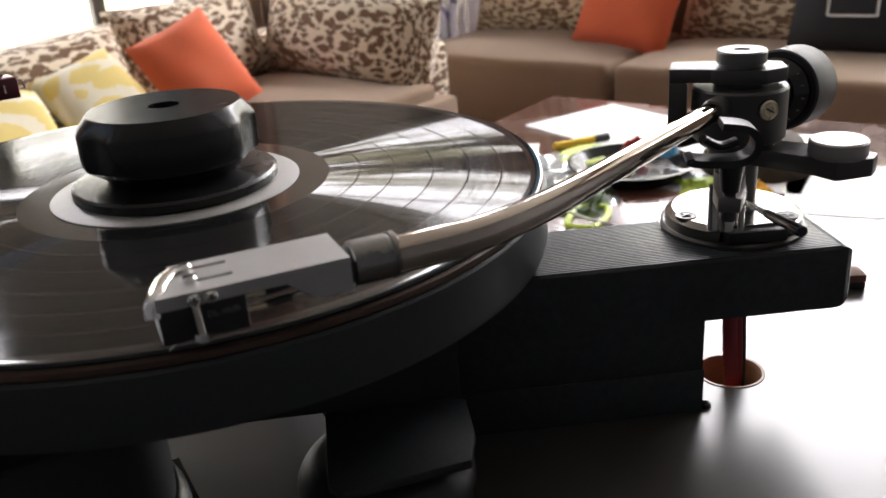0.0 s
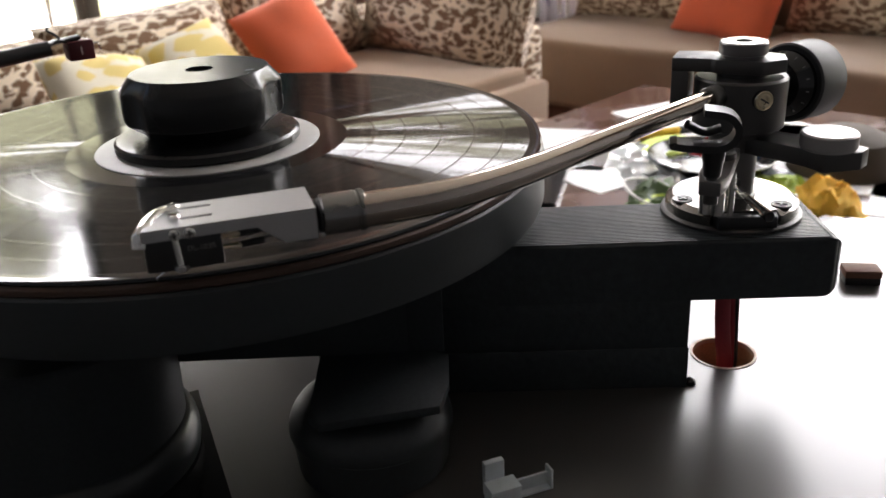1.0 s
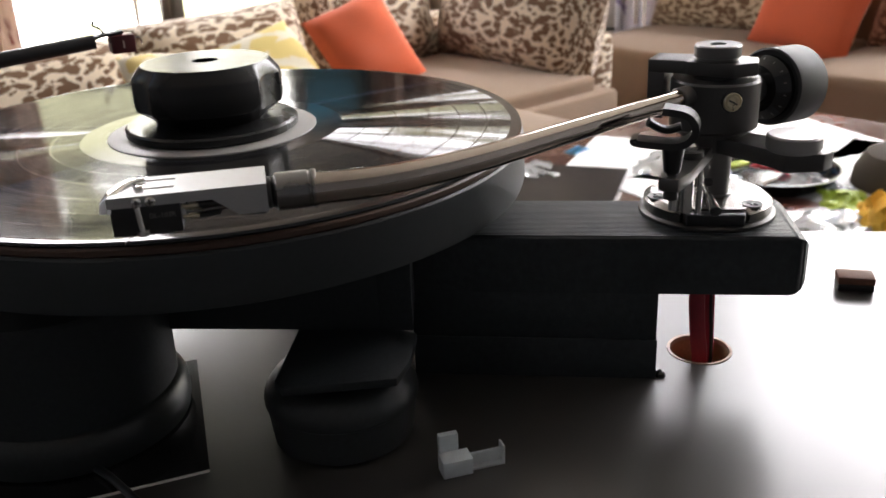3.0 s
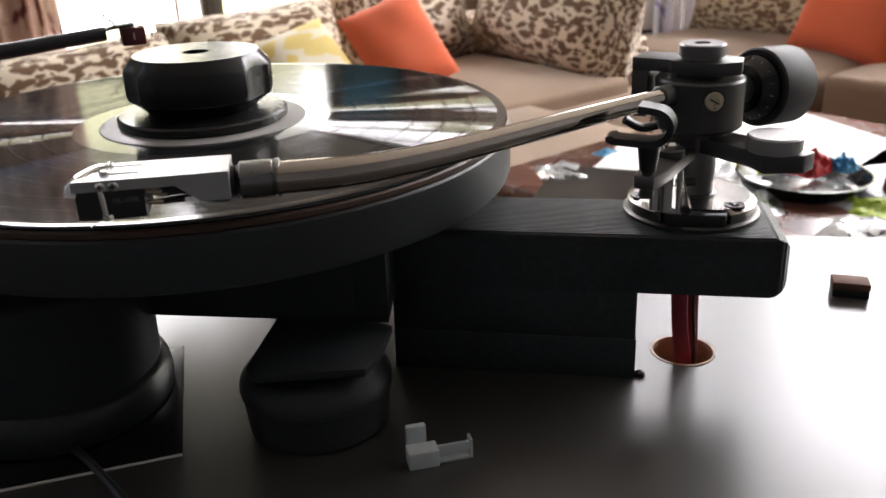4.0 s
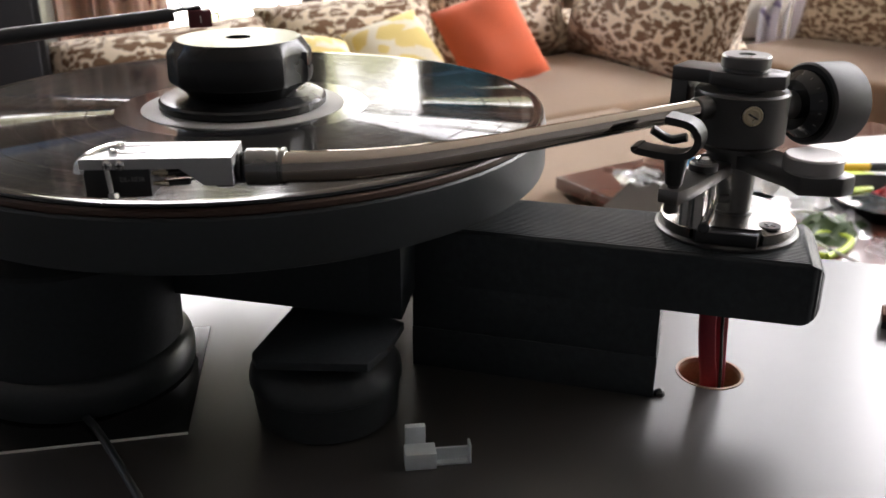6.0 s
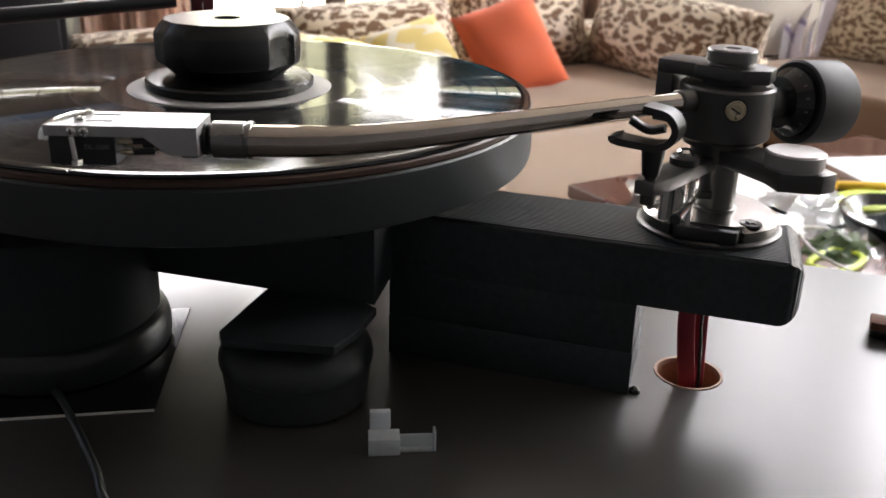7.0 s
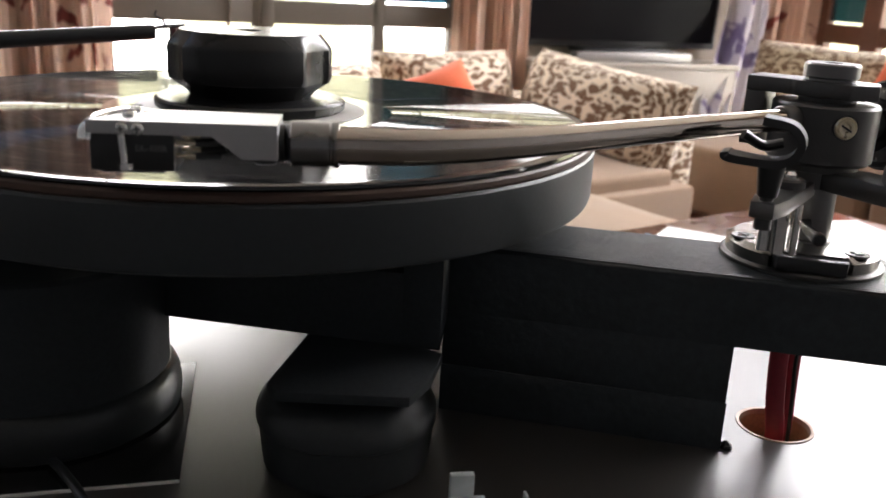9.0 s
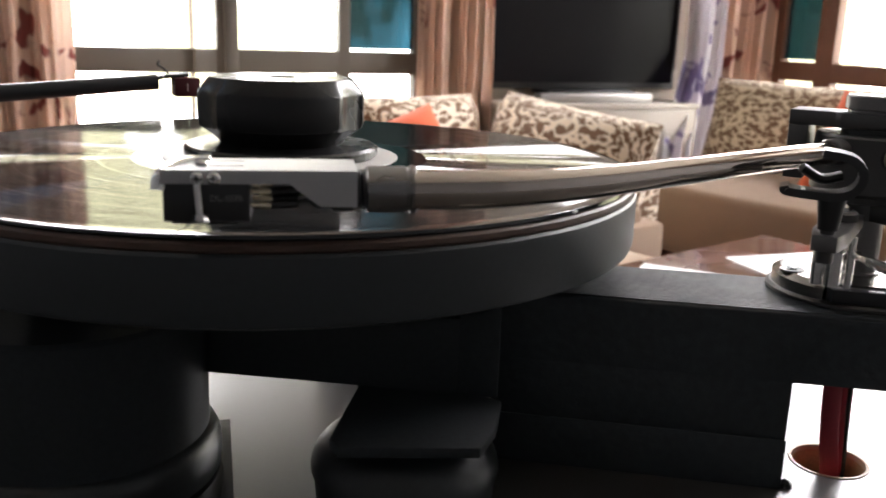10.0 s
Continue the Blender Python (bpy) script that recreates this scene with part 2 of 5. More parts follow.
BLUE = material("blue_wrapper", (0.12, 0.42, 0.66), 0.3, vary=0.15)
WHITE_CABLE = material("white_cable", (0.75, 0.75, 0.73), 0.45, vary=0.05)
WOOD_TOP = material("red_wood_top", (0.105, 0.040, 0.028), 0.26, vary=0.3, spec=0.8, coat=0.5, grain=60, coarse=5, stretch=(2, 14, 2), rough_vary=0.3)
BOWL_BROWN = material("dark_taupe_plastic", (0.060, 0.046, 0.033), 0.7, vary=0.1, spec=0.15)
TAUPE = material("taupe_plastic", (0.19, 0.165, 0.125), 0.5, vary=0.1)


def printed_curtain(name, ground, ink, scale):
    m = material(name, ground, 0.85, vary=0.06, grain=600, coarse=4, bump=0.15)
    nt = m.node_tree
    b = nt.nodes["Principled BSDF"]
    base = b.inputs["Base Color"].links[0].from_socket
    co = nt.nodes.new("ShaderNodeTexCoord")
    nz = nt.nodes.new("ShaderNodeTexNoise")
    nz.inputs["Scale"].default_value = scale
    nz.inputs["Detail"].default_value = 2
    nz.inputs["Distortion"].default_value = 1.5
    nt.links.new(co.outputs["Object"], nz.inputs["Vector"])
    st = nt.nodes.new("ShaderNodeMapRange")
    st.inputs["From Min"].default_value, st.inputs["From Max"].default_value = 0.59, 0.64
    nt.links.new(nz.outputs[0], st.inputs["Value"])
    mix = nt.nodes.new("ShaderNodeMix")
    mix.data_type = "RGBA"
    nt.links.new(st.outputs[0], mix.inputs["Factor"])
    nt.links.new(base, mix.inputs["A"])
    mix.inputs["B"].default_value = (*ink, 1)
    nt.links.new(mix.outputs["Result"], b.inputs["Base Color"])
    tl = nt.nodes.new("ShaderNodeBsdfTranslucent")
    nt.links.new(mix.outputs["Result"], tl.inputs["Color"])
    ms = nt.nodes.new("ShaderNodeMixShader")
    ms.inputs[0].default_value = 0.5
    nt.links.new(b.outputs[0], ms.inputs[1])
    nt.links.new(tl.outputs[0], ms.inputs[2])
    nt.links.new(ms.outputs[0], nt.nodes["Material Output"].inputs["Surface"])
    return m


CURTAIN = printed_curtain("pink_curtain", (0.80, 0.65, 0.56), (0.30, 0.10, 0.09), 5)
CURTAIN_LILAC = printed_curtain("lilac_curtain", (0.84, 0.82, 0.85), (0.34, 0.29, 0.46), 6)


# ---- mesh helpers ----
def link_mesh(name, bm, mat, parent=None, smooth=True, m=None):
    me = bpy.data.meshes.new(name)
    bmesh.ops.recalc_face_normals(bm, faces=bm.faces)
    bm.to_mesh(me)
    bm.free()
    if smooth:
        me.shade_smooth()
        me.set_sharp_from_angle(angle=radians(32))
    for one in (mat if isinstance(mat, (list, tuple)) else [mat]):
        me.materials.append(one)
    ob = new(name, me)
    if parent is not None:
        ob.parent = parent
    if m is not None:
        ob.matrix_local = m
    return ob


def part(name, bm, mat, parent, label="", smooth=True, m=None):
    ob = link_mesh(name, bm, mat, parent, smooth, m)
    if label:
        ob["label"] = label
    return ob


def thing(name, label, category, m=None, group="", kind=""):
    ob = new(name)
    ob.empty_display_size = 0.02
    if m is not None:
        ob.matrix_world = m
    return tagged(ob, label, category, group, kind)


def bevel(bm, width, segs=2, edges=None, angle=30):
    es = edges if edges is not None else [e for e in bm.edges if e.is_manifold and e.calc_face_angle(0) > radians(angle)]
    if width > 0 and es:
        bmesh.ops.bevel(bm, geom=es, offset=width, segments=segs, profile=0.5, affect="EDGES", clamp_overlap=True)
    return bm


def box(sx, sy, sz, at=(0, 0, 0), bev=0.0, segs=2, bm=None):
    """A box with its centre at `at`."""
    own = bmesh.new()
    bmesh.ops.create_cube(own, size=1, matrix=Matrix.Translation(at) @ Matrix.Diagonal((sx, sy, sz, 1)))
    bevel(own, bev, segs)
    return merge(bm, own)


def merge(bm, own):
    if bm is None:
        return own
    me = bpy.data.meshes.new("tmp")
    own.to_mesh(me)
    own.free()
    bm.from_mesh(me)
    bpy.data.meshes.remove(me)
    return bm


def prism(points, z0, z1, bev=0.0, segs=2, bm=None):
    own = bmesh.new()
    vs = [own.verts.new((x, y, z0)) for x, y in points]
    f = own.faces.new(vs)
    r = bmesh.ops.extrude_face_region(own, geom=[f])
    bmesh.ops.translate(own, vec=(0, 0, z1 - z0), verts=[v for v in r["geom"] if isinstance(v, bmesh.types.BMVert)])
    bmesh.ops.recalc_face_normals(own, faces=own.faces)
    bevel(own, bev, segs)
    return merge(bm, own)


def lathe(profile, segs=64, bm=None, m=None):
    """Turns (radius, height) pairs about z; closed at the axis where the radius is 0."""
    own = bmesh.new()
    rings = []
    for r, z in profile:
        if r <= 1e-7:
            rings.append([own.verts.new((0, 0, z))])
        else:
            rings.append([own.verts.new((r * math.cos(2 * math.pi * i / segs), r * math.sin(2 * math.pi * i / segs), z)) for i in range(segs)])
    for a, b in zip(rings, rings[1:]):
        for i in range(segs):
            j = (i + 1) % segs
            if len(a) == 1 and len(b) == 1:
                continue
            if len(a) == 1:
                own.faces.new((a[0], b[j], b[i]))
            elif len(b) == 1:
                own.faces.new((a[i], a[j], b[0]))
            else:
                own.faces.new((a[i], a[j], b[j], b[i]))
    if m is not None:
        own.transform(m)
    return merge(bm, own)


def along(a, b):
    """A pose at a whose z axis points to b."""
    q = (Vector(b) - Vector(a)).to_track_quat("Z", "Y")
    return Matrix.Translation(a) @ q.to_matrix().to_4x4()


def rod(a, b, r, r2=None, segs=24, bev=0.0, bm=None):
    n = (Vector(b) - Vector(a)).length
    r2 = r if r2 is None else r2
    if bev:
        prof = [(0, 0), (r - bev, 0), (r, bev), (r2, n - bev), (r2 - bev, n), (0, n)]
    else:
        prof = [(0, 0), (r, 0), (r2, n), (0, n)]
    return lathe(prof, segs, bm, along(a, b))


def smooth_path(pts, steps=8):
    """Catmull-Rom points through pts."""
    ps = [Vector(p) for p in pts]
    ps = [2 * ps[0] - ps[1]] + ps + [2 * ps[-1] - ps[-2]]
    out = []
    for i in range(1, len(ps) - 2):
        a, b, c, d = ps[i - 1:i + 3]
        for k in range(steps):
            t = k / steps
            out.append(0.5 * (2 * b + (c - a) * t + (2 * a - 5 * b + 4 * c - d) * t * t + (3 * b - a - 3 * c + d) * t ** 3))
    return out + [ps[-2]]


def tube(pts, r, segs=16, r2=None, bm=None, flat=1.0):
    """A round or flattened tube along points, tapering from r to r2."""
    own = bmesh.new()
    r2 = r if r2 is None else r2
    ps = [Vector(p) for p in pts]
    rings = []
    up = Vector((0, 0, 1))
    for i, p in enumerate(ps):
        d = (ps[min(i + 1, len(ps) - 1)] - ps[max(i - 1, 0)]).normalized()
        if abs(d.dot(up)) > 0.98:
            up = Vector((0, 1, 0))
        s = d.cross(up).normalized()
        u = s.cross(d)
        rr = r + (r2 - r) * i / (len(ps) - 1)
        rings.append([own.verts.new(p + s * rr * math.cos(a) + u * rr * flat * math.sin(a)) for a in [2 * math.pi * k / segs for k in range(segs)]])
    for a, b in zip(rings, rings[1:]):
        for k in range(segs):
            own.faces.new((a[k], a[(k + 1) % segs], b[(k + 1) % segs], b[k]))
    own.faces.new(rings[0])
    own.faces.new(list(reversed(rings[-1])))
    return merge(bm, own)


def turn2(points, at, deg):
    c, s = math.cos(radians(deg)), math.sin(radians(deg))
    return [(at[0] + x * c - y * s, at[1] + x * s + y * c) for x, y in points]


# ---- sideboard the turntable stands on ----
POD_TURN = -13.0
POD = pose(0, 0, 0, 0, 0, POD_TURN)
HOLE = (0.2335, -0.0650)
HOLE_R = 0.0146


def sideboard():
    root = thing("sideboard", "black semi-gloss sideboard with a round cable hole in its top", "sideboard")
    # top with the cable hole cut through: rings of quads round the hole, then out to the edges
    bm = bmesh.new()
    c, s = math.cos(radians(POD_TURN)), math.sin(radians(POD_TURN))
    u0, u1, v0, v1 = -1.0, 0.95, -0.75, 0.152
    hu, hv = HOLE[0] * c + HOLE[1] * s, -HOLE[0] * s + HOLE[1] * c
    n = 48
    def wall_point(a):
        dx, dy = math.cos(a), math.sin(a)
        ts = [((u1 if dx > 0 else u0) - hu) / dx if abs(dx) > 1e-6 else 1e9, ((v1 if dy > 0 else v0) - hv) / dy if abs(dy) > 1e-6 else 1e9]
        t = min(ts)
        return hu + dx * t, hv + dy * t
    corner = [math.atan2(v - hv, u - hu) for u in (u0, u1) for v in (v0, v1)]
    angles = sorted([2 * math.pi * i / n - math.pi for i in range(n)] + corner)
    def ring(f, z):
        return [bm.verts.new((*f(a), z)) for a in angles]
    circ = lambda r: (lambda a: (hu + r * math.cos(a), hv + r * math.sin(a)))
    top_in = ring(circ(HOLE_R + 0.0012), 0.0)
    mid = ring(circ(0.06), 0.0)
    out_t = ring(wall_point, 0.0)
    out_b = ring(wall_point, -0.030)
    in_b = ring(circ(HOLE_R + 0.0012), -0.030)
    k = len(angles)
    for a, b in ((top_in, mid), (mid, out_t), (out_t, out_b), (out_b, in_b), (in_b, top_in)):
        for i in range(k):
            j = (i + 1) % k
            bm.faces.new((a[i], a[j], b[j], b[i]))
    part("top", bm, TABLE, root, m=POD, smooth=False)
    part("hole_edge", lathe([(HOLE_R - 0.0004, -0.002), (HOLE_R - 0.0002, 0.0003), (HOLE_R + 0.0011, 0.0004), (HOLE_R + 0.0011, -0.0025)], 48, m=Matrix.Translation((*HOLE, 0))),
         HOLE_RIM, root, "pale chipped rim of the cable hole")
    part("hole_lining", lathe([(HOLE_R, -0.0295), (HOLE_R, -0.0022)], 48, m=Matrix.Translation((*HOLE, 0))), HOLE_WOOD, root, "bare wood inside the cable hole")
    part("body", box(1.91, 0.86, abs(FLOOR_Z) - 0.031, (-0.025, -0.30, (FLOOR_Z - 0.031) / 2), 0.004), BLACK_GLOSS, root, m=POD)
    return root


sideboard()

# ---- turntable: platter, record, clamp ----
CX, CY = 0.003, -0.003
AXIS = Matrix.Translation((CX, CY, 0))
REC = 0.1128


def turntable():
    root = thing("turntable", "black belt-less turntable with thick platter on round legs", "turntable")
    # platter with a rounded lower edge
    part("platter", lathe([(0, 0.0845), (0.1485, 0.0845), (0.1512, 0.0858), (0.1519, 0.0880), (0.1519, 0.1064), (0.1512, 0.1074), (0, 0.1074)], 160, m=AXIS), PLATTER, root)
    part("platter_mat", lathe([(0, 0.1074), (0.1506, 0.1074), (0.1512, 0.1082), (0.1512, 0.1100), (0.1504, 0.1108), (0, 0.1108)], 160, m=AXIS), MAT_BROWN, root, "dark brown mat edge")
    part("bearing", lathe([(0, 0.0700), (0.0540, 0.0700), (0.0560, 0.0720), (0.0560, 0.0845), (0, 0.0845)], 96, m=AXIS), DEEP_BLACK, root)
        # plinth: a deep bar towards the motor, with a thin arm forward over its foot and one back
    bar = [(-0.0195, -0.0735), (0.0400, -0.0855), (0.0760, -0.0928), (0.0700, -0.0350), (0.0600, 0.0050), (0.0300, 0.0050), (-0.0195, -0.0200)]
    part("plinth", prism(bar, 0.0402, 0.0690, 0.0006), DEEP_BLACK, root)
    outline = [(0.0400, -0.0835), (0.0318, -0.1280), (0.0352, -0.1350), (0.0800, -0.1350), (0.0868, -0.1200), (0.0912, -0.0980), (0.0800, -0.0900), (0.0600, -0.0300), (0.0600, 0.1000), (0.0300, 0.1000), (0.0300, -0.0250)]
    # added filler block: stops daylight showing between the bar and the tonearm pod
    part("gap_filler", prism([(0.0755, -0.0927), (0.0900, -0.0957), (0.0925, -0.0700), (0.0942, -0.0560), (0.0745, -0.0560)], 0.0402, 0.0845, 0.0004), DEEP_BLACK, root)
    part("foot_arm", prism(outline, 0.0365, 0.0402, 0.0004), DEEP_BLACK, root, "thin black plate reaching over the feet")
    # rubber-ringed feet with rounded shoulders, on short posts
    foot = [(0, 0), (0.0290, 0), (0.0306, 0.0012), (0.0316, 0.0100), (0.0322, 0.0172), (0.0331, 0.0180), (0.0332, 0.0200), (0.0328, 0.0225), (0.0316, 0.0252), (0.0298, 0.0276), (0.0272, 0.0296), (0.0240, 0.0306), (0, 0.0306)]
    post = [(0, 0.0306), (0.0150, 0.0306), (0.0150, 0.0365), (0, 0.0365)]
    for x, y in ((0.0570, -0.1035), (0.0440, 0.0720)):
        f = part("foot", lathe(foot, 72, m=Matrix.Translation((x, y, 0))), FOOT_BLACK, root, "satin black foot with a rounded shoulder")
        part("post", lathe(post, 32, m=Matrix.Translation((x, y, 0))), DEEP_BLACK, f)
    return root


turntable()

motor = thing("motor_housing", "black round motor housing standing close under the platter", "motor")
MOTOR_TOP = 0.0680
MOTOR = Matrix.Translation((-0.0650, -0.0750, 0))
part("body", lathe([(0, 0.0100), (0.0466, 0.0100), (0.0470, 0.0190), (0.0478, MOTOR_TOP - 0.0016), (0.0464, MOTOR_TOP), (0, MOTOR_TOP)], 96, m=MOTOR), DEEP_BLACK, motor)
part("base_ring", lathe([(0, 0.0008), (0.0490, 0.0008), (0.0508, 0.0020), (0.0516, 0.0060), (0.0516, 0.0105), (0.0510, 0.0140), (0.0497, 0.0168), (0.0480, 0.0184), (0.0472, 0.0188), (0, 0.0188)], 96, m=MOTOR), FOOT_BLACK, motor, "wider base ring with a rounded shoulder")
part("pulley", lathe([(0, MOTOR_TOP), (0.012, MOTOR_TOP), (0.012, MOTOR_TOP + 0.0060), (0.010, MOTOR_TOP + 0.0070), (0, MOTOR_TOP + 0.0070)], 40, m=MOTOR), BLACK_PLASTIC, motor)

record = thing("vinyl_record", "glossy black vinyl record with a plain pale label on the platter", "record")


def groove_profile():
    """Outer rim to label: V grooves with flat lands between them, and smooth bands between the tracks."""
    rnd = random.Random(8)
    prof = [(0, REC - 0.0020), (0.1500, REC - 0.0020), (0.1506, REC - 0.0012), (0.1503, REC - 0.0001), (0.1492, REC + 0.0001), (0.1470, REC)]
    gaps = (0.0755, 0.0900, 0.1065, 0.1210, 0.1345)
    r = 0.1455
    while r > 0.0625:
        pitch = 0.00036
        if any(abs(r - g) < 0.0005 for g in gaps):
            pitch = 0.00100                 # band between two tracks
        w = 0.00020 * rnd.uniform(0.75, 1.15)
        prof += [(r, REC), (r - w / 2, REC - w / 2), (r - w, REC)]
        r -= pitch
    return prof + [(0.0600, REC), (0, REC)]


part("disc", lathe(groove_profile(), 240), VINYL, record, m=AXIS)
part("label", lathe([(0, REC + 0.0006), (0.0495, REC + 0.0006), (0.0500, REC + 0.0003), (0.0500, REC - 0.0002)], 96, m=AXIS), LABEL, record, "pale grey paper label")


def record_clamp():
    root = thing("record_clamp", "black faceted record clamp resting on the record", "record clamp")
    base_z = REC + 0.0006
    part("base_disc", lathe([(0, base_z), (0.0400, base_z), (0.0412, base_z + 0.001), (0.0412, base_z + 0.0038), (0.0400, base_z + 0.0048), (0.034, base_z + 0.0056), (0, base_z + 0.0056)], 96, m=AXIS), CLAMP_TOP, root)
    # body: a chamfered round puck with three shallow scoops cut in its side
    bm = bmesh.new()
    segs = 144
    prof = [(0.0260, base_z + 0.0056), (0.0285, base_z + 0.0085), (0.0345, base_z + 0.0125), (0.0352, base_z + 0.0150), (0.0352, base_z + 0.0260), (0.0345, base_z + 0.0275), (0.0305, base_z + 0.0325), (0.0300, base_z + 0.0330)]
    rings = []
    for r, z in prof:
        ring = []
        for i in range(segs):
            a = 2 * math.pi * i / segs
            rr = r
            for c in (-24, 96, 216):
                d = (math.degrees(a) - c + 180) % 360 - 180
                if abs(d) < 14:
                    rr = min(rr, 0.0322 + 0.0022 * (d / 14) ** 2)
            ring.append(bm.verts.new((CX + rr * math.cos(a), CY + rr * math.sin(a), z)))
        rings.append(ring)
    for a, b in zip(rings, rings[1:]):
        for i in range(segs):
            bm.faces.new((a[i], a[(i + 1) % segs], b[(i + 1) % segs], b[i]))
    bm.faces.new(list(reversed(rings[0])))
    z = prof[-1][1]
    inner = [bm.verts.new((CX + 0.0062 * math.cos(2 * math.pi * i / segs), CY + 0.0062 * math.sin(2 * math.pi * i / segs), z)) for i in range(segs)]
    deep = [bm.verts.new((v.co.x, v.co.y, z - 0.006)) for v in inner]
    for a, b in ((rings[-1], inner), (inner, deep)):
        for i in range(segs):
            bm.faces.new((a[i], a[(i + 1) % segs], b[(i + 1) % segs], b[i]))
    bm.faces.new(deep)
    part("body", bm, CLAMP_TOP, root)
    return root


record_clamp()


# ---- tonearm pod ----
def to_pod(x, y):
    c, s = math.cos(radians(POD_TURN)), math.sin(radians(POD_TURN))
    return x * c + y * s, -x * s + y * c


def arm_pod():
    root = thing("tonearm_pod", "black printed-plastic tonearm pod with an overhanging arm board", "tonearm pod", POD)
    uf, vf = to_pod(0.192, -0.0868)[0], to_pod(0.192, -0.0868)[1]
    ur = to_pod(0.2712, -0.078)[0]
    us = to_pod(0.2025, -0.088)[0]
    ul = to_pod(0.0890, -0.075)[0]
    v0, v1 = vf, vf + 0.0515
    # upper beam: plan with rounded outer end
    bm = box(ur - ul, v1 - v0, 0.0720 - 0.0445, ((ur + ul) / 2, (v0 + v1) / 2, (0.0720 + 0.0445) / 2))
    es = [e for e in bm.edges if all(v.co.x > ur - 1e-4 for v in e.verts)]
    bevel(bm, 0.0085, 6, es)
    es = [e for e in bm.edges if all(v.co.z > 0.0719 for v in e.verts)]
    bevel(bm, 0.0036, 4, [e for e in es if e.is_manifold and e.calc_face_angle(0) > radians(40)])
    part("arm_board", bm, PRINTED, root)
    # lower body, with a slightly wider foot layer
    bm = box(us - ul, v1 - v0 - 0.001, 0.0445 - 0.0205, ((us + ul) / 2, (v0 + v1) / 2 + 0.0003, (0.0445 + 0.0205) / 2), 0.0004)
    part("body", bm, PRINTED, root)
    bm = box(us - ul + 0.0006, v1 - v0 - 0.0004, 0.0205, ((us + ul) / 2 + 0.0002, (v0 + v1) / 2 + 0.0002, 0.01025), 0.0004)
    part("foot_layer", bm, PRINTED, root)
    part("glue_blob", lathe([(0, 0), (0.0028, 0), (0.0024, 0.0016), (0.0008, 0.0030), (0, 0.0031)], 12, m=Matrix.Translation((us + 0.0030, v0 + 0.004, 0))), BLACK_GLOSS, root, "torn bit of black glue")
    return root


arm_pod()

# cables through the hole
wires = thing("tonearm_cable", "flat dark red twin cable dropping into the cable hole", "cable")
for i, (dx, dy, wd) in enumerate(((-0.0042, -0.001, 0.0040), (0.0032, 0.002, 0.0030))):
    pts = smooth_path([(0.2325 + dx, -0.0690 + dy, 0.0447), (0.2325 + dx * 1.0, -0.0690 + dy, 0.030), (0.2340 + dx * 0.9, -0.0680 + dy, 0.012), (0.2355 + dx * 0.7, -0.0675 + dy, -0.004), (0.2360 + dx * 0.6, -0.066 + dy, -0.030)])
    part("strand", tube(pts, wd, 12, flat=0.42), RED_WIRE, wires)
pts = smooth_path([(0.2350, -0.0715, 0.0447), (0.2345, -0.0720, 0.03), (0.2362, -0.0712, 0.012), (0.2375, -0.0700, -0.004), (0.238, -0.068, -0.030)])
part("thin_lead", tube(pts, 0.0008, 8), BLACK_PLASTIC, wires, "thin black lead")

# ---- tonearm ----
PV = Vector((0.2340, -0.0590, 0))       # pivot axis


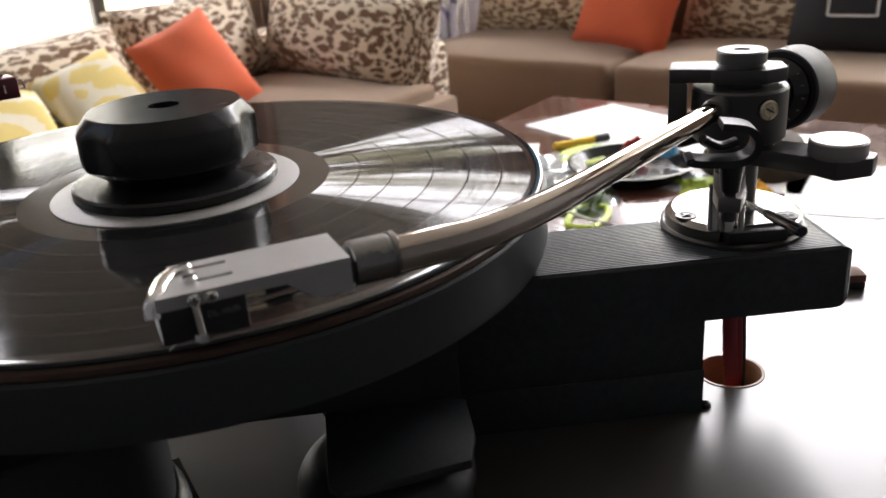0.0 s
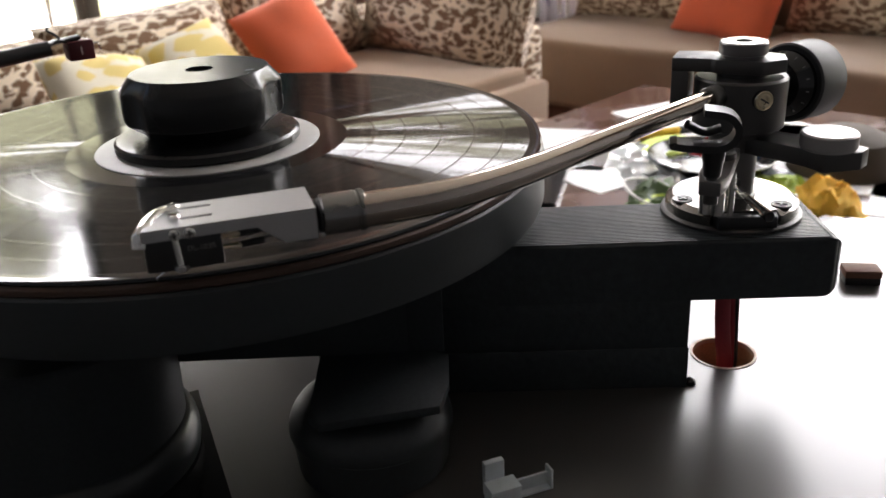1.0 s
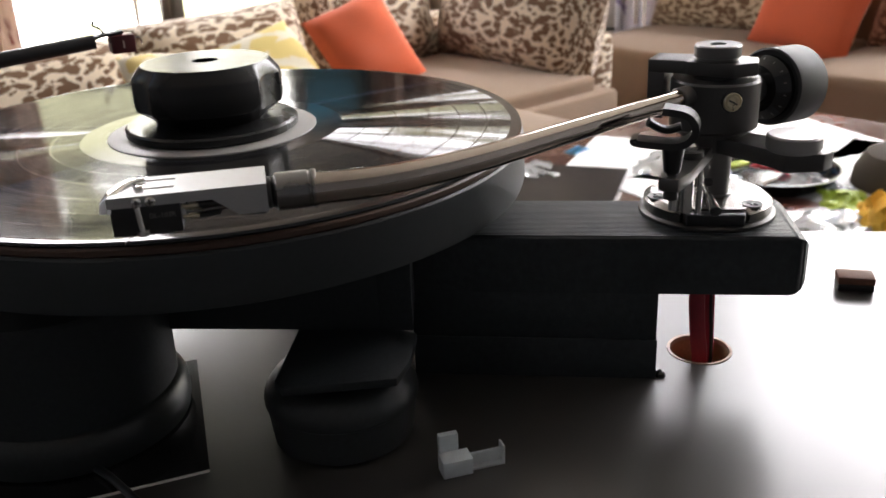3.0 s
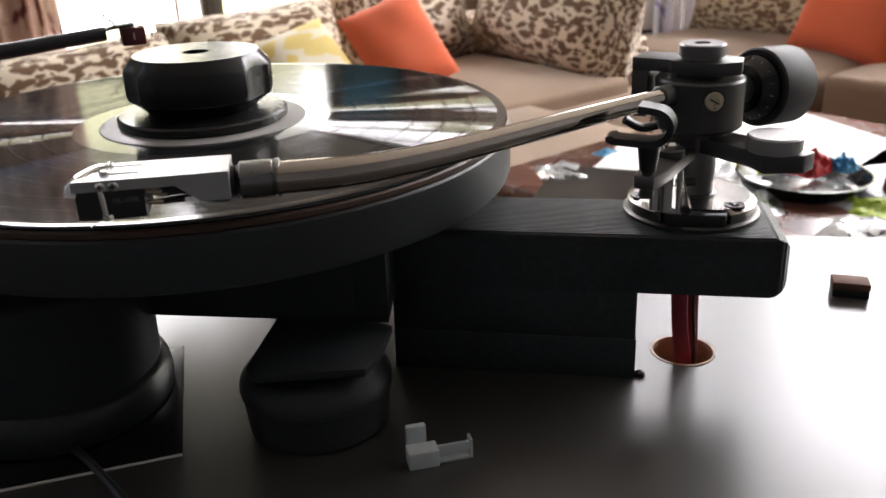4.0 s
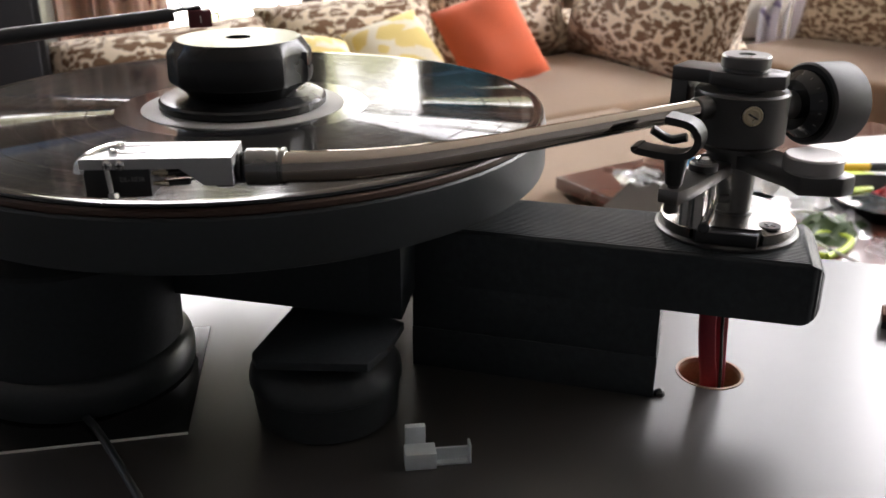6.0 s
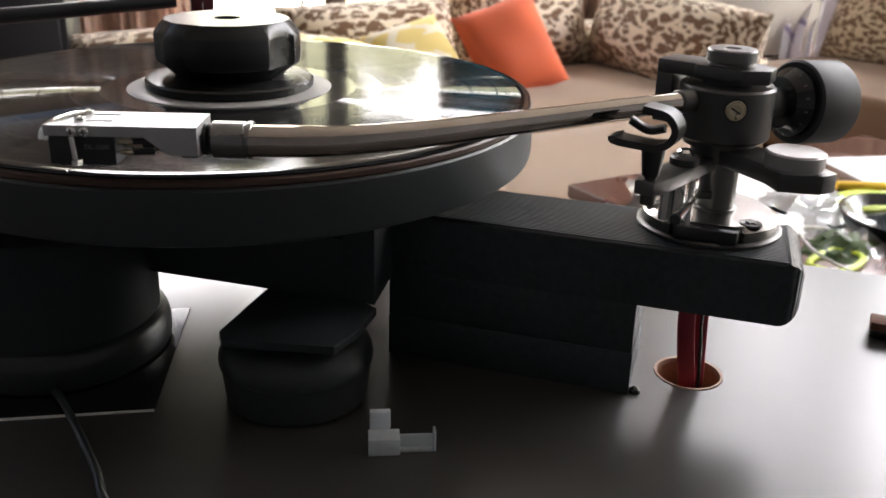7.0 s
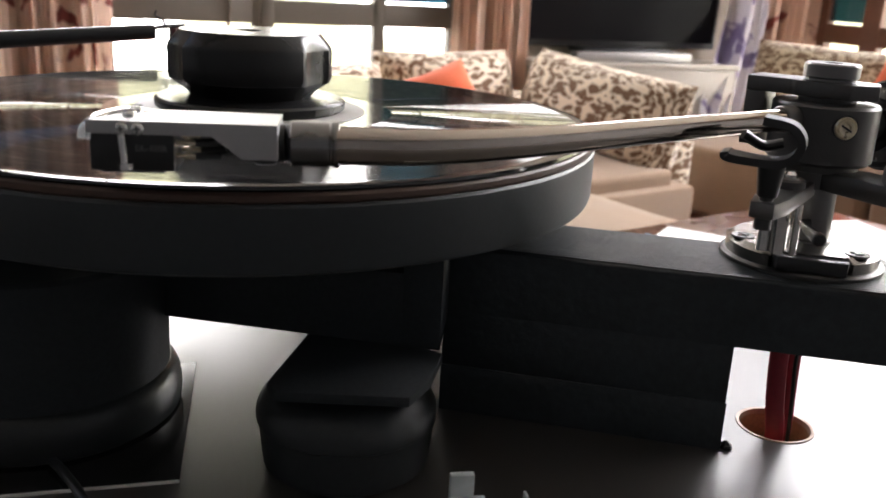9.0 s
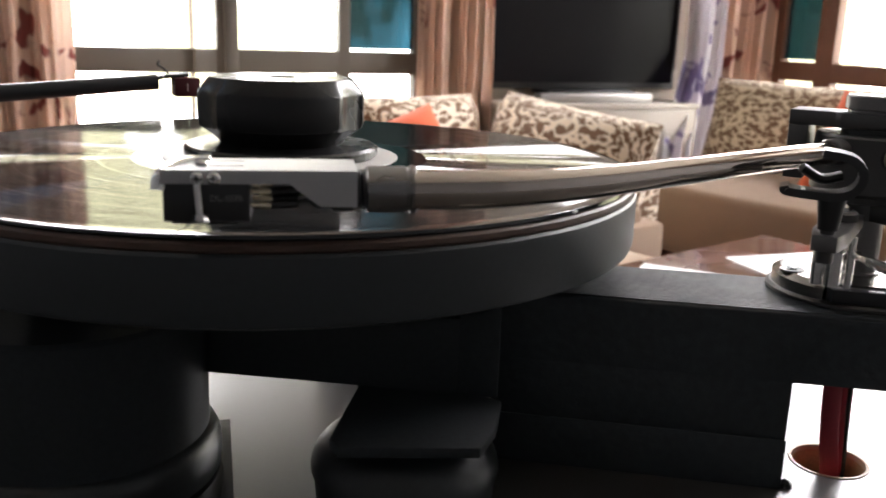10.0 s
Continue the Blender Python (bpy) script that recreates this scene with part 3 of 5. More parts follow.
def tonearm():
    root = thing("tonearm", "chrome S-bent tonearm with grey pivot housing and silver headshell", "tonearm")
    T = Matrix.Translation((PV.x, PV.y, 0))
    # mounting ring: chamfered collar with flats
    part("base_flange", lathe([(0, 0.0718), (0.0308, 0.0718), (0.0312, 0.0722), (0.0312, 0.0734), (0.0300, 0.0742), (0, 0.0742)], 96, m=T), DARK_METAL, root)
    ring = lathe([(0, 0.0742), (0.0292, 0.0742), (0.0292, 0.0785), (0.0262, 0.0806), (0.0120, 0.0806), (0, 0.0806)], 144)
    for v in ring.verts:                # flat cut towards the front
        d = (math.degrees(math.atan2(v.co.y, v.co.x)) + 104 + 180) % 360 - 180
        r = math.hypot(v.co.x, v.co.y)
        if abs(d) < 31 and r > 0.02:
            k = min(r, 0.0236 / math.cos(radians(d))) / r
            v.co.x, v.co.y = v.co.x * k, v.co.y * k
    part("mounting_ring", ring, STEEL_DARK, root, m=T)
    for a in (-58, 62, 182):
        x, y = PV.x + 0.0243 * math.cos(radians(a)), PV.y + 0.0243 * math.sin(radians(a))
        M = Matrix.Translation((x, y, 0.0806))
        sc = part("ring_screw", lathe([(0, 0.0002), (0.0034, 0.0002), (0.0042, 0.0004), (0.0046, 0.0004), (0.0046, -0.0005)], 24, m=M), DARK_METAL, root, "dark countersunk screw")
        bm = box(0.0050, 0.0009, 0.0004, (0, 0, 0.0005))
        box(0.0009, 0.0050, 0.0004, (0, 0, 0.0006), bm=bm)
        bm.transform(M @ pose(0, 0, 0, 0, 0, a + 20))
        part("cross_slot", bm, BLACK_PLASTIC, sc)
    pad = prism(turn2([(-0.0125, -0.0292), (0.0125, -0.0292), (0.0140, -0.0225), (-0.0140, -0.0225)], (PV.x, PV.y), -14), 0.0743, 0.0796, 0.0005)
    part("front_pad", pad, BLACK_SATIN, root, "dark flat pad on the mounting ring")
    part("pillar", lathe([(0, 0.0806), (0.0092, 0.0806), (0.0092, 0.0813), (0.0080, 0.0817), (0.0080, 0.1050), (0, 0.1050)], 48, m=Matrix.Translation((PV.x + 0.0018, PV.y, 0))), GUNMETAL, root)
    part("under_collar", lathe([(0, 0.1030), (0.0120, 0.1030), (0.0120, 0.1090), (0.0155, 0.1098), (0.0155, 0.1125), (0, 0.1125)], 48, m=T), DARK_METAL, root)
    # pivot housing
    part("pivot_housing", lathe([(0, 0.1125), (0.0182, 0.1125), (0.0196, 0.1138), (0.0196, 0.1342), (0.0188, 0.1352), (0, 0.1352)], 96, m=T), DARK_METAL, root)
    part("bearing_neck", lathe([(0, 0.1352), (0.0105, 0.1352), (0.0105, 0.1372), (0, 0.1372)], 40, m=T), BLACK_PLASTIC, root)
    # front bearing screw, sunk in the housing's side
    a = math.atan2(-0.0778 - PV.y, 0.2338 - PV.x)
    d = Vector((math.cos(a), math.sin(a), 0))
    c0 = PV + d * 0.0190 + Vector((0, 0, 0.1280))
    part("bearing_seat", rod(c0, c0 + d * 0.0009, 0.0048, segs=32), BLACK_PLASTIC, root)
    bs = part("bearing_screw", lathe([(0, 0.0002), (0.0016, 0.0002), (0.0018, 0.0009), (0.0026, 0.0010), (0.0029, 0.0004), (0.0034, 0.0004), (0.0039, 0.0010), (0.0042, 0.0004), (0.0042, -0.001)], 36, m=along(c0 + d * 0.0008, c0 + d * 0.01)), BRASS, root, "small brass bearing screw")
    part("slot", box(0.0007, 0.0044, 0.0005, (0, 0, 0.0009)), DARK_METAL, bs, m=along(c0 + d * 0.0008, c0 + d * 0.01) @ pose(0, 0, 0, 0, 0, 60))
    # yoke over the housing
    yd = -35
    Y = pose(PV.x, PV.y, 0, 0, 0, yd)
    part("yoke_plate", prism([(-0.0288, -0.0085), (-0.0120, -0.0085), (-0.0100, -0.0105), (0.0100, -0.0115), (0.0185, -0.0030), (0.0165, 0.0085), (0.0100, 0.0110), (-0.0288, 0.0085)], 0.1372, 0.1430, 0.0005), DARK_METAL, root, m=Y)
    part("yoke_upright", box(0.0075, 0.0168, 0.0210, (-0.0250, 0, 0.1267), 0.0005), DARK_METAL, root, m=Y)
    part("yoke_knob", lathe([(0, 0.1430), (0.0090, 0.1430), (0.0090, 0.1440), (0.0102, 0.1446), (0.0102, 0.1490), (0.0096, 0.1497), (0.0036, 0.1497), (0.0032, 0.1488), (0, 0.1488)], 64, m=T), GUNMETAL, root, "round grey locking knob")
    # arm tube, tapered and bent near the headshell
    start, bend, end = Vector((0.0560, -0.1508, 0.1260)), Vector((0.0930, -0.1465, 0.1262)), Vector((0.2150, -0.0705, 0.1292))
    pts = [start, start.lerp(bend, 0.45)]
    p0, p1, p2 = start.lerp(bend, 0.45), bend, bend.lerp(end, 0.30)
    for k in range(1, 17):
        t = k / 16
        pts.append((1 - t) ** 2 * p0 + 2 * t * (1 - t) * p1 + t * t * p2)
    pts += [bend.lerp(end, 0.30 + 0.7 * k / 8) for k in range(1, 9)]
    part("arm_tube", tube(pts, 0.0056, 32, r2=0.0041), CHROME, root, "polished chrome tapered arm tube")
    ad = (end - bend).normalized()
    part("tube_socket", rod(end - ad * 0.004, end + ad * 0.007, 0.0050, segs=32, bev=0.0004), GUNMETAL, root)
    # counterweight on a rear stub
    back = Vector((math.cos(radians(27)), math.sin(radians(27)), -0.05)).normalized()
    s0 = Vector((PV.x, PV.y, 0.1268)) + back * 0.019
    part("rear_stub", rod(s0, s0 + back * 0.022, 0.0062, segs=32), GUNMETAL, root)
    M = along(s0 + back * 0.0095, s0 + back * 0.1)
    cw = part("counterweight", lathe([(0.0064, 0.0085), (0.0155, 0.0085), (0.0172, 0.0080), (0.0182, 0.0090), (0.0182, 0.0285), (0.0176, 0.0295), (0.0064, 0.0295)], 96, m=M), WEIGHT, root, "dark grey cylindrical counterweight")
    part("dial", lathe([(0.0063, 0), (0.0110, 0), (0.0118, 0.0012), (0.0150, 0.0060), (0.0150, 0.0092), (0.0063, 0.0092)], 64, m=M), BLACK_GLOSS, cw, "glossy black scale dial")
    tick = bmesh.new()
    for a in range(0, 360, 24):
        box(0.0004, 0.0014, 0.0002, (0, 0, 0), bm=tick).verts.ensure_lookup_table()
        for v in tick.verts[-8:]:
            q = Matrix.Rotation(radians(a), 4, "Z") @ Matrix.Translation((0, 0.0136, 0.0036)) @ Matrix.Rotation(radians(33), 4, "X")
            v.co = q @ v.co
    tick.transform(M)
    part("scale_marks", tick, FAINT_INK, cw, "tiny white scale marks")
    # anti-skate arm with a flat knob
    k0 = Vector((0.2545, -0.0965, 0))
    an = math.atan2(k0.y - PV.y, k0.x - PV.x)
    L = (k0 - PV).length
    bar = prism(turn2([(0.000, -0.0075), (L - 0.006, -0.0075), (L + 0.0040, -0.0105), (L + 0.0130, 0.0030), (L + 0.0120, 0.0110), (L + 0.002, 0.0130), (0.000, 0.0085)], (PV.x, PV.y), math.degrees(an)), 0.1028, 0.1104, 0.0006)
    part("side_arm", bar, DARK_METAL, root)
    part("side_knob", lathe([(0, 0.1104), (0.0106, 0.1104), (0.0106, 0.1110), (0.0114, 0.1116), (0.0114, 0.1166), (0.0106, 0.1174), (0, 0.1176)], 64, m=Matrix.Translation((k0.x, k0.y, 0))), GREY_CAP, root, "flat round grey knob")
    # cueing bracket, its lift pins and long lever
    b0, b1 = Vector((0.2270, -0.0640, 0)), Vector((0.1965, -0.1080, 0))
    bd = (b1 - b0).normalized()
    ang = math.degrees(math.atan2(bd.y, bd.x))
    n = (b1 - b0).length
    part("cue_bracket", prism(turn2([(0, -0.006), (n - 0.012, -0.0060), (n, -0.0042), (n, 0.0042), (n - 0.012, 0.0060), (0, 0.006)], (b0.x, b0.y), ang), 0.0998, 0.1055, 0.0005), GUNMETAL, root)
    lp = b0 + bd * (n * 0.36)
    part("lift_cap", lathe([(0, 0.1055), (0.0060, 0.1055), (0.0060, 0.1082), (0.0050, 0.1090), (0, 0.1090)], 32, m=Matrix.Translation((lp.x, lp.y, 0))), DARK_METAL, root)
    part("lift_head", lathe([(0, 0.1090), (0.0034, 0.1090), (0.0034, 0.1106), (0.0022, 0.1116), (0, 0.1116)], 24, m=Matrix.Translation((lp.x, lp.y, 0))), STEEL, root)
    for off, r in ((-0.0052, 0.0024), (0.0002, 0.0030), (0.0056, 0.0014)):
        q = lp + Vector((-bd.y, bd.x, 0)) * off + bd * 0.002
        part("lift_pin", rod((q.x, q.y, 0.0806), (q.x, q.y, 0.1000), r, segs=20), STEEL, root, "bright steel lift pin")
    post = b0 + bd * (n - 0.0045)
    part("cue_post", lathe([(0, 0.0955), (0.0030, 0.0955), (0.0030, 0.0999), (0.0024, 0.0999), (0.0024, 0.1150), (0, 0.1150)], 24, m=Matrix.Translation((post.x, post.y, 0))), DARK_METAL, root)
    # arm rest: a hooked strap standing on the post, open towards the headshell
    path = smooth_path([(-0.0165, 0, 0.1212), (-0.0155, 0, 0.1195), (-0.0060, 0, 0.1188), (0.0010, 0, 0.1190), (0.0056, 0, 0.1212), (0.0076, 0, 0.1252), (0.0066, 0, 0.1290), (0.0030, 0, 0.1318), (-0.0055, 0, 0.1330)], 6)
    bm = bmesh.new()
    rows = []
    for i, p in enumerate(path):
        d = (path[min(i + 1, len(path) - 1)] - path[max(i - 1, 0)]).normalized()
        nrm = Vector((-d.z, 0, d.x)) * 0.0014
        rows.append([bm.verts.new(p + nrm * a + Vector((0, b * 0.0052, 0))) for a, b in ((-1, -1), (1, -1), (1, 1), (-1, 1))])
    for ra, rb in zip(rows, rows[1:]):
        for k in range(4):
            bm.faces.new((ra[k], ra[(k + 1) % 4], rb[(k + 1) % 4], rb[k]))
    bm.faces.new(rows[0])
    bm.faces.new(list(reversed(rows[-1])))
    bmesh.ops.recalc_face_normals(bm, faces=bm.faces)
    bevel(bm, 0.0004, 1, angle=60)
    part("arm_rest", bm, BLACK_PLASTIC, root, "black hooked arm rest", m=pose(post.x + 0.001, post.y, 0, 0, 0, -25))
    part("rest_stem", rod((post.x, post.y, 0.1070), (post.x, post.y, 0.1185), 0.0034, 0.0048, 20), BLACK_PLASTIC, root)
    part("rest_clip", tube(smooth_path([(post.x - 0.009, post.y + 0.006, 0.1272), (post.x - 0.002, post.y + 0.005, 0.1236), (post.x + 0.004, post.y + 0.003, 0.1250)]), 0.0026, 10, flat=0.7), BLACK_PLASTIC, root)
    l0, l1 = Vector((0.2262, -0.0690, 0.0900)), Vector((0.2035, -0.1400, 0.1020))
    lv = part("cue_lever", rod(l0, l0.lerp(l1, 0.66), 0.0012, segs=12), STEEL, root, "thin steel cueing lever")
    part("lever_joint", rod((l0.x - 0.004, l0.y, l0.z - 0.001), (l0.x + 0.005, l0.y, l0.z - 0.001), 0.0020, segs=16), DARK_METAL, lv)
    part("lever_grip", rod(l0.lerp(l1, 0.55), l1, 0.0018, 0.0021, 20, 0.0005), BLACK_GLOSS, lv, "black lever grip")
    return root


tonearm()

# ---- headshell and cartridge ----


def headshell():
    """Local x runs from the finger lift towards the arm; y = 0 is the front edge."""
    M = pose(-0.0085, -0.1668, 0, 0, 0, 5.5)
    root = thing("headshell", "silver slotted headshell carrying a black cartridge", "headshell", M)
    L, W, zt = 0.0500, 0.0205, 0.1326
    # plate with two long slots: built of strips so that the slots go right through
    bm = bmesh.new()
    t = 0.0036
    y1, y2, sw = 0.0062, 0.0150, 0.0016
    xs0, xs1 = 0.0080, 0.0205
    for xa, xb, ya, yb in ((xs1, L, 0, W), (xs0, xs1, 0, y1), (xs0, xs1, y1 + sw, y2), (xs0, xs1, y2 + sw, W)):
        box(xb - xa, yb - ya, t, ((xa + xb) / 2, (ya + yb) / 2, zt - t / 2), bm=bm)
    prism([(0.0, 0.0), (xs0, 0.0), (xs0, W), (0.0060, W)], zt - t, zt, bm=bm)
    bmesh.ops.remove_doubles(bm, verts=bm.verts, dist=1e-6)
    part("plate", bm, SHELL, root, "brushed silver slotted plate", smooth=False)
    # side cheeks: deeper towards the arm, with a slanting lower edge
    for y in (0.0, W - 0.0026):
        bm = bmesh.new()
        prof = [(0.0325, zt - t), (L, zt - t), (L, zt - 0.0096), (0.0405, zt - 0.0096)]
        lo = [bm.verts.new((x, y, z)) for x, z in prof]
        hi = [bm.verts.new((x, y + 0.0026, z)) for x, z in prof]
        bm.faces.new(lo)
        bm.faces.new(list(reversed(hi)))
        for i in range(4):
            j = (i + 1) % 4
            bm.faces.new((lo[i], hi[i], hi[j], lo[j]))
        part("cheek", bm, SHELL, root, smooth=False)
    part("rear_block", box(0.0064, W - 0.0058, 0.0080, (L - 0.0036, W / 2, zt - t - 0.0041), 0.0012), BLACK_PLASTIC, root)
    yc, zc = W / 2, 0.1258
    part("neck", lathe([(0, L - 0.0008), (0.0055, L - 0.0008), (0.0055, L + 0.0012), (0.0048, L + 0.0016), (0.0056, L + 0.0024), (0.0056, L + 0.0032), (0, L + 0.0032)], 40, m=Matrix.Translation((0, yc + 0.001, zc)) @ pose(0, 0, 0, 0, 90, 0)), BLACK_PLASTIC, root)
    col = lathe([(0, 0.0528), (0.0060, 0.0528), (0.0065, 0.0532), (0.0065, 0.0638), (0.0062, 0.0641), (0.0062, 0.0647), (0.0067, 0.0650), (0.0067, 0.0664), (0.0061, 0.0668), (0, 0.0668)], 64, m=Matrix.Translation((0, yc + 0.001, zc)) @ pose(0, 0, 0, 0, 90, 0))
    part("collar", col, COLLAR, root, "polished nickel locking collar")
    # finger lift: a bent bright wire strap
    pts = smooth_path([(0.0100, 0.0158, zt + 0.0006), (0.0062, 0.0150, zt + 0.0007), (0.0030, 0.0100, zt + 0.0005), (0.0010, 0.0050, zt - 0.0002), (-0.0006, 0.0028, zt - 0.0018), (-0.0010, 0.0016, zt - 0.0055)])
    part("finger_lift", tube(pts, 0.0019, 10, flat=0.3), STEEL, root, "bright bent finger lift")
    # slotted screw heads on top, cross-head screws and nuts on the side
    for x, y in ((0.0098, y1 + sw / 2), (0.0098, y2 + sw / 2)):
        s = part("top_screw", lathe([(0, 0.0018), (0.0012, 0.0017), (0.0018, 0.0010), (0.0019, 0), (0, 0)], 24, m=Matrix.Translation((x, y, zt))), STEEL, root)
        part("slot", box(0.0034, 0.0005, 0.0003, (x, y, zt + 0.0018)), BLACK_PLASTIC, s)
    for x in (0.0092, 0.0134):
        Q = Matrix.Translation((x, 0, zt - 0.0021)) @ pose(0, 0, 0, 90, 0, 0)
        s = part("side_screw", lathe([(0, 0.0012), (0.0012, 0.0011), (0.0017, 0.0006), (0.0018, 0), (0, 0)], 24, m=Q), STEEL, root)
        bm = box(0.0022, 0.0004, 0.0003, (0, 0, 0.0012))
        box(0.0004, 0.0022, 0.0003, (0, 0, 0.0012), bm=bm)
        bm.transform(Q)
        part("cross_slot", bm, BLACK_PLASTIC, s)
    part("mount_bolt", rod((0.0092, -0.0006, zt - 0.0035), (0.0098, -0.0006, 0.1205), 0.0010, segs=12), STEEL, root)
    part("nut", lathe([(0, 0.1194), (0.0020, 0.1194), (0.0020, 0.1213), (0, 0.1213)], 6, m=Matrix.Translation((0.0099, -0.0003, 0))), STEEL, root)
    # cartridge
    z1, z0 = zt - t, 0.1186
    bm = prism([(0.0002, 0.0022), (0.0222, 0.0022), (0.0222, 0.0182), (0.0002, 0.0182)], z0, z1, 0.0004)
    ca = part("cartridge", bm, BLACK_PLASTIC, root, "matte black cartridge body")
    part("nose_block", prism([(0.0020, 0.0050), (0.0190, 0.0050), (0.0190, 0.0155), (0.0020, 0.0155)], z0 - 0.0012, z0, 0.0002), BLACK_GLOSS, ca)
    part("cantilever", rod((0.0080, 0.0102, z0 - 0.0010), (0.0020, 0.0102, REC + 0.0010), 0.0003, 0.0002, 8), STEEL, ca)
    part("stylus", rod((0.0020, 0.0102, REC + 0.0012), (0.0019, 0.0102, REC), 0.0003, 0.00005, 8), STEEL, ca)
    ps = bpy.data.curves.new("model_lettering", "FONT")
    ps.body, ps.size, ps.extrude = "DL-103R", 0.0023, 0.00004
    tx = new("lettering", ps)
    tx.data.materials.append(FAINT_INK)
    tx.parent = ca
    tx.matrix_local = pose(0.0120, 0.00212, 0.1241, 90, 0, 0)
    tx["label"] = "thin pale printed lettering"
    # contact pins, sleeves and leads
    for k, (y, z) in enumerate(((0.0050, 0.1262), (0.0050, 0.1225), (0.0145, 0.1262), (0.0145, 0.1225))):
        p = part("contact_pin", rod((0.0222, y, z), (0.0262, y, z), 0.0007, segs=12), BRASS, ca)
        part("sleeve", rod((0.0246, y, z), (0.0276, y, z), 0.0011, segs=12), BRASS, p)
        part("lead", tube(smooth_path([(0.0276, y, z), (0.0330, y + 0.0005, z + 0.0004), (0.0372, y + 0.0010, z + 0.0012), (0.0395, y + 0.0025, z - 0.0010), (0.0430, y + 0.003, z - 0.0004)]), 0.0004, 8), (WHITE_CABLE, BLACK_PLASTIC, RED_WIRE, GREEN)[k], p)
        part("boot", rod((0.0270, y, z), (0.0345, y + 0.0004, z + 0.0004), 0.0011, segs=12), BLACK_PLASTIC, p)
    return root


headshell()

# ---- second tonearm beyond the platter ----
arm2 = thing("second_tonearm", "matte black straight tonearm with a dark red cartridge beyond the platter", "tonearm")
tip, far = Vector((-0.1000, 0.2140, 0.1275)), Vector((-0.3400, 0.0800, 0.1090))
ax = (tip - far).normalized()
part("arm_tube", tube([far, far.lerp(tip, 0.5), tip - ax * 0.004], 0.0062, 20, r2=0.0050), BLACK_SATIN, arm2)
part("shell_strap", tube([tip - ax * 0.012 + Vector((0, 0, 0.001)), tip + Vector((0, 0, 0.0032)), tip + ax * 0.016 + Vector((0, 0, 0.0034))], 0.0045, 12, flat=0.35), BLACK_SATIN, arm2)
part("finger_lift", tube(smooth_path([tip + ax * 0.004 + Vector((0, 0, 0.004)), tip + ax * 0.001 + Vector((0, 0, 0.008)), tip - ax * 0.003 + Vector((0, 0, 0.011)), tip - ax * 0.002 + Vector((0, 0, 0.0135))]), 0.0008, 8), BLACK_SATIN, arm2)
ca2 = part("cartridge", box(0.0165, 0.0150, 0.0125, (0, 0, 0), 0.0010), RUBY, arm2, "dark red cartridge", m=Matrix.Translation(tip + ax * 0.0150 + Vector((0, 0, -0.0045))) @ pose(0, 0, 0, 0, 0, 22))
part("mark", box(0.0008, 0.0003, 0.0050, (0, -0.0077, 0)), WHITE_INK, ca2)
for dz in (0.0005, -0.0030):
    part("contact_pin", rod(tip + Vector((0.002, -0.003, dz - 0.001)), tip + ax * 0.0085 + Vector((0, -0.003, dz - 0.001)), 0.0007, segs=8), BRASS, ca2, m=ca2.matrix_local.inverted())
part("stylus_guard", tube(smooth_path([tip + ax * 0.023 + Vector((0, 0, -0.003)), tip + ax * 0.028 + Vector((0, 0, -0.003)), tip + ax * 0.029 + Vector((0, 0, -0.008))]), 0.0006, 8), STEEL, arm2)
part("pivot", lathe([(0, 0.0), (0.030, 0.0), (0.030, 0.008), (0.012, 0.010), (0.012, 0.095), (0.020, 0.098), (0.020, 0.130), (0, 0.132)], 48, m=Matrix.Translation((far.x, far.y, 0.0))), BLACK_SATIN, arm2)

# ---- small things on the sideboard ----
clip = thing("plastic_stylus_guard", "frosted clear plastic stylus guard lying on the sideboard", "stylus guard", pose(0.0957, -0.1490, 0, 0, 0, 10))
part("base", box(0.0125, 0.0080, 0.0075, (0.0062, 0.0040, 0.00375), 0.0004), CLEAR_GREY, clip)
part("upright", box(0.0082, 0.0030, 0.0150, (0.0048, 0.0095, 0.0075), 0.0004), CLEAR_GREY, clip)
part("tongue", box(0.0160, 0.0012, 0.0062, (0.0180, 0.0052, 0.0034), 0.0003), CLEAR_GREY, clip)
part("tongue_foot", box(0.0150, 0.0050, 0.0012, (0.0180, 0.0045, 0.0006), 0.0002), CLEAR_GREY, clip)
part("end_tab", box(0.0011, 0.0052, 0.0088, (0.0262, 0.0045, 0.0044), 0.0003), CLEAR_GREY, clip)

brush = thing("record_brush", "small dark walnut block with a black pad on the sideboard", "cleaning block", pose(0.3440, -0.0125, 0, 0, 0, -20))
part("pad", box(0.0190, 0.0125, 0.0040, (0, 0, 0.0020), 0.0006), BLACK_PLASTIC, brush, "black felt pad")
part("block", box(0.0195, 0.0130, 0.0045, (0, 0, 0.0063), 0.0008), WALNUT, brush)

plate = thing("base_plate", "thin black plate with a bright edge under the turntable foot", "plate")
A, B, C_ = Vector((0.0012, -0.1276)), Vector((-0.0066, -0.0870)), Vector((-0.0660, -0.1443))
far_l = A + (C_ - A) * 2.2
part("sheet", prism([tuple(A), tuple(A + (B - A) * 2.4), tuple(far_l + (B - A) * 2.4), tuple(far_l)], 0.0002, 0.0008), BLACK_GLOSS, plate, smooth=False)
dv = (far_l - A).normalized()
nv = Vector((-dv.y, dv.x))
part("front_edge", prism([tuple(A + nv * 0.0001), tuple(far_l + nv * 0.0001), tuple(far_l - nv * 0.0006), tuple(A - nv * 0.0006)], 0.0, 0.0009), WHITE_INK, plate, "thin pale front edge", smooth=False)
lead = thing("black_power_cable", "thin black cable trailing over the sideboard from the motor", "cable")
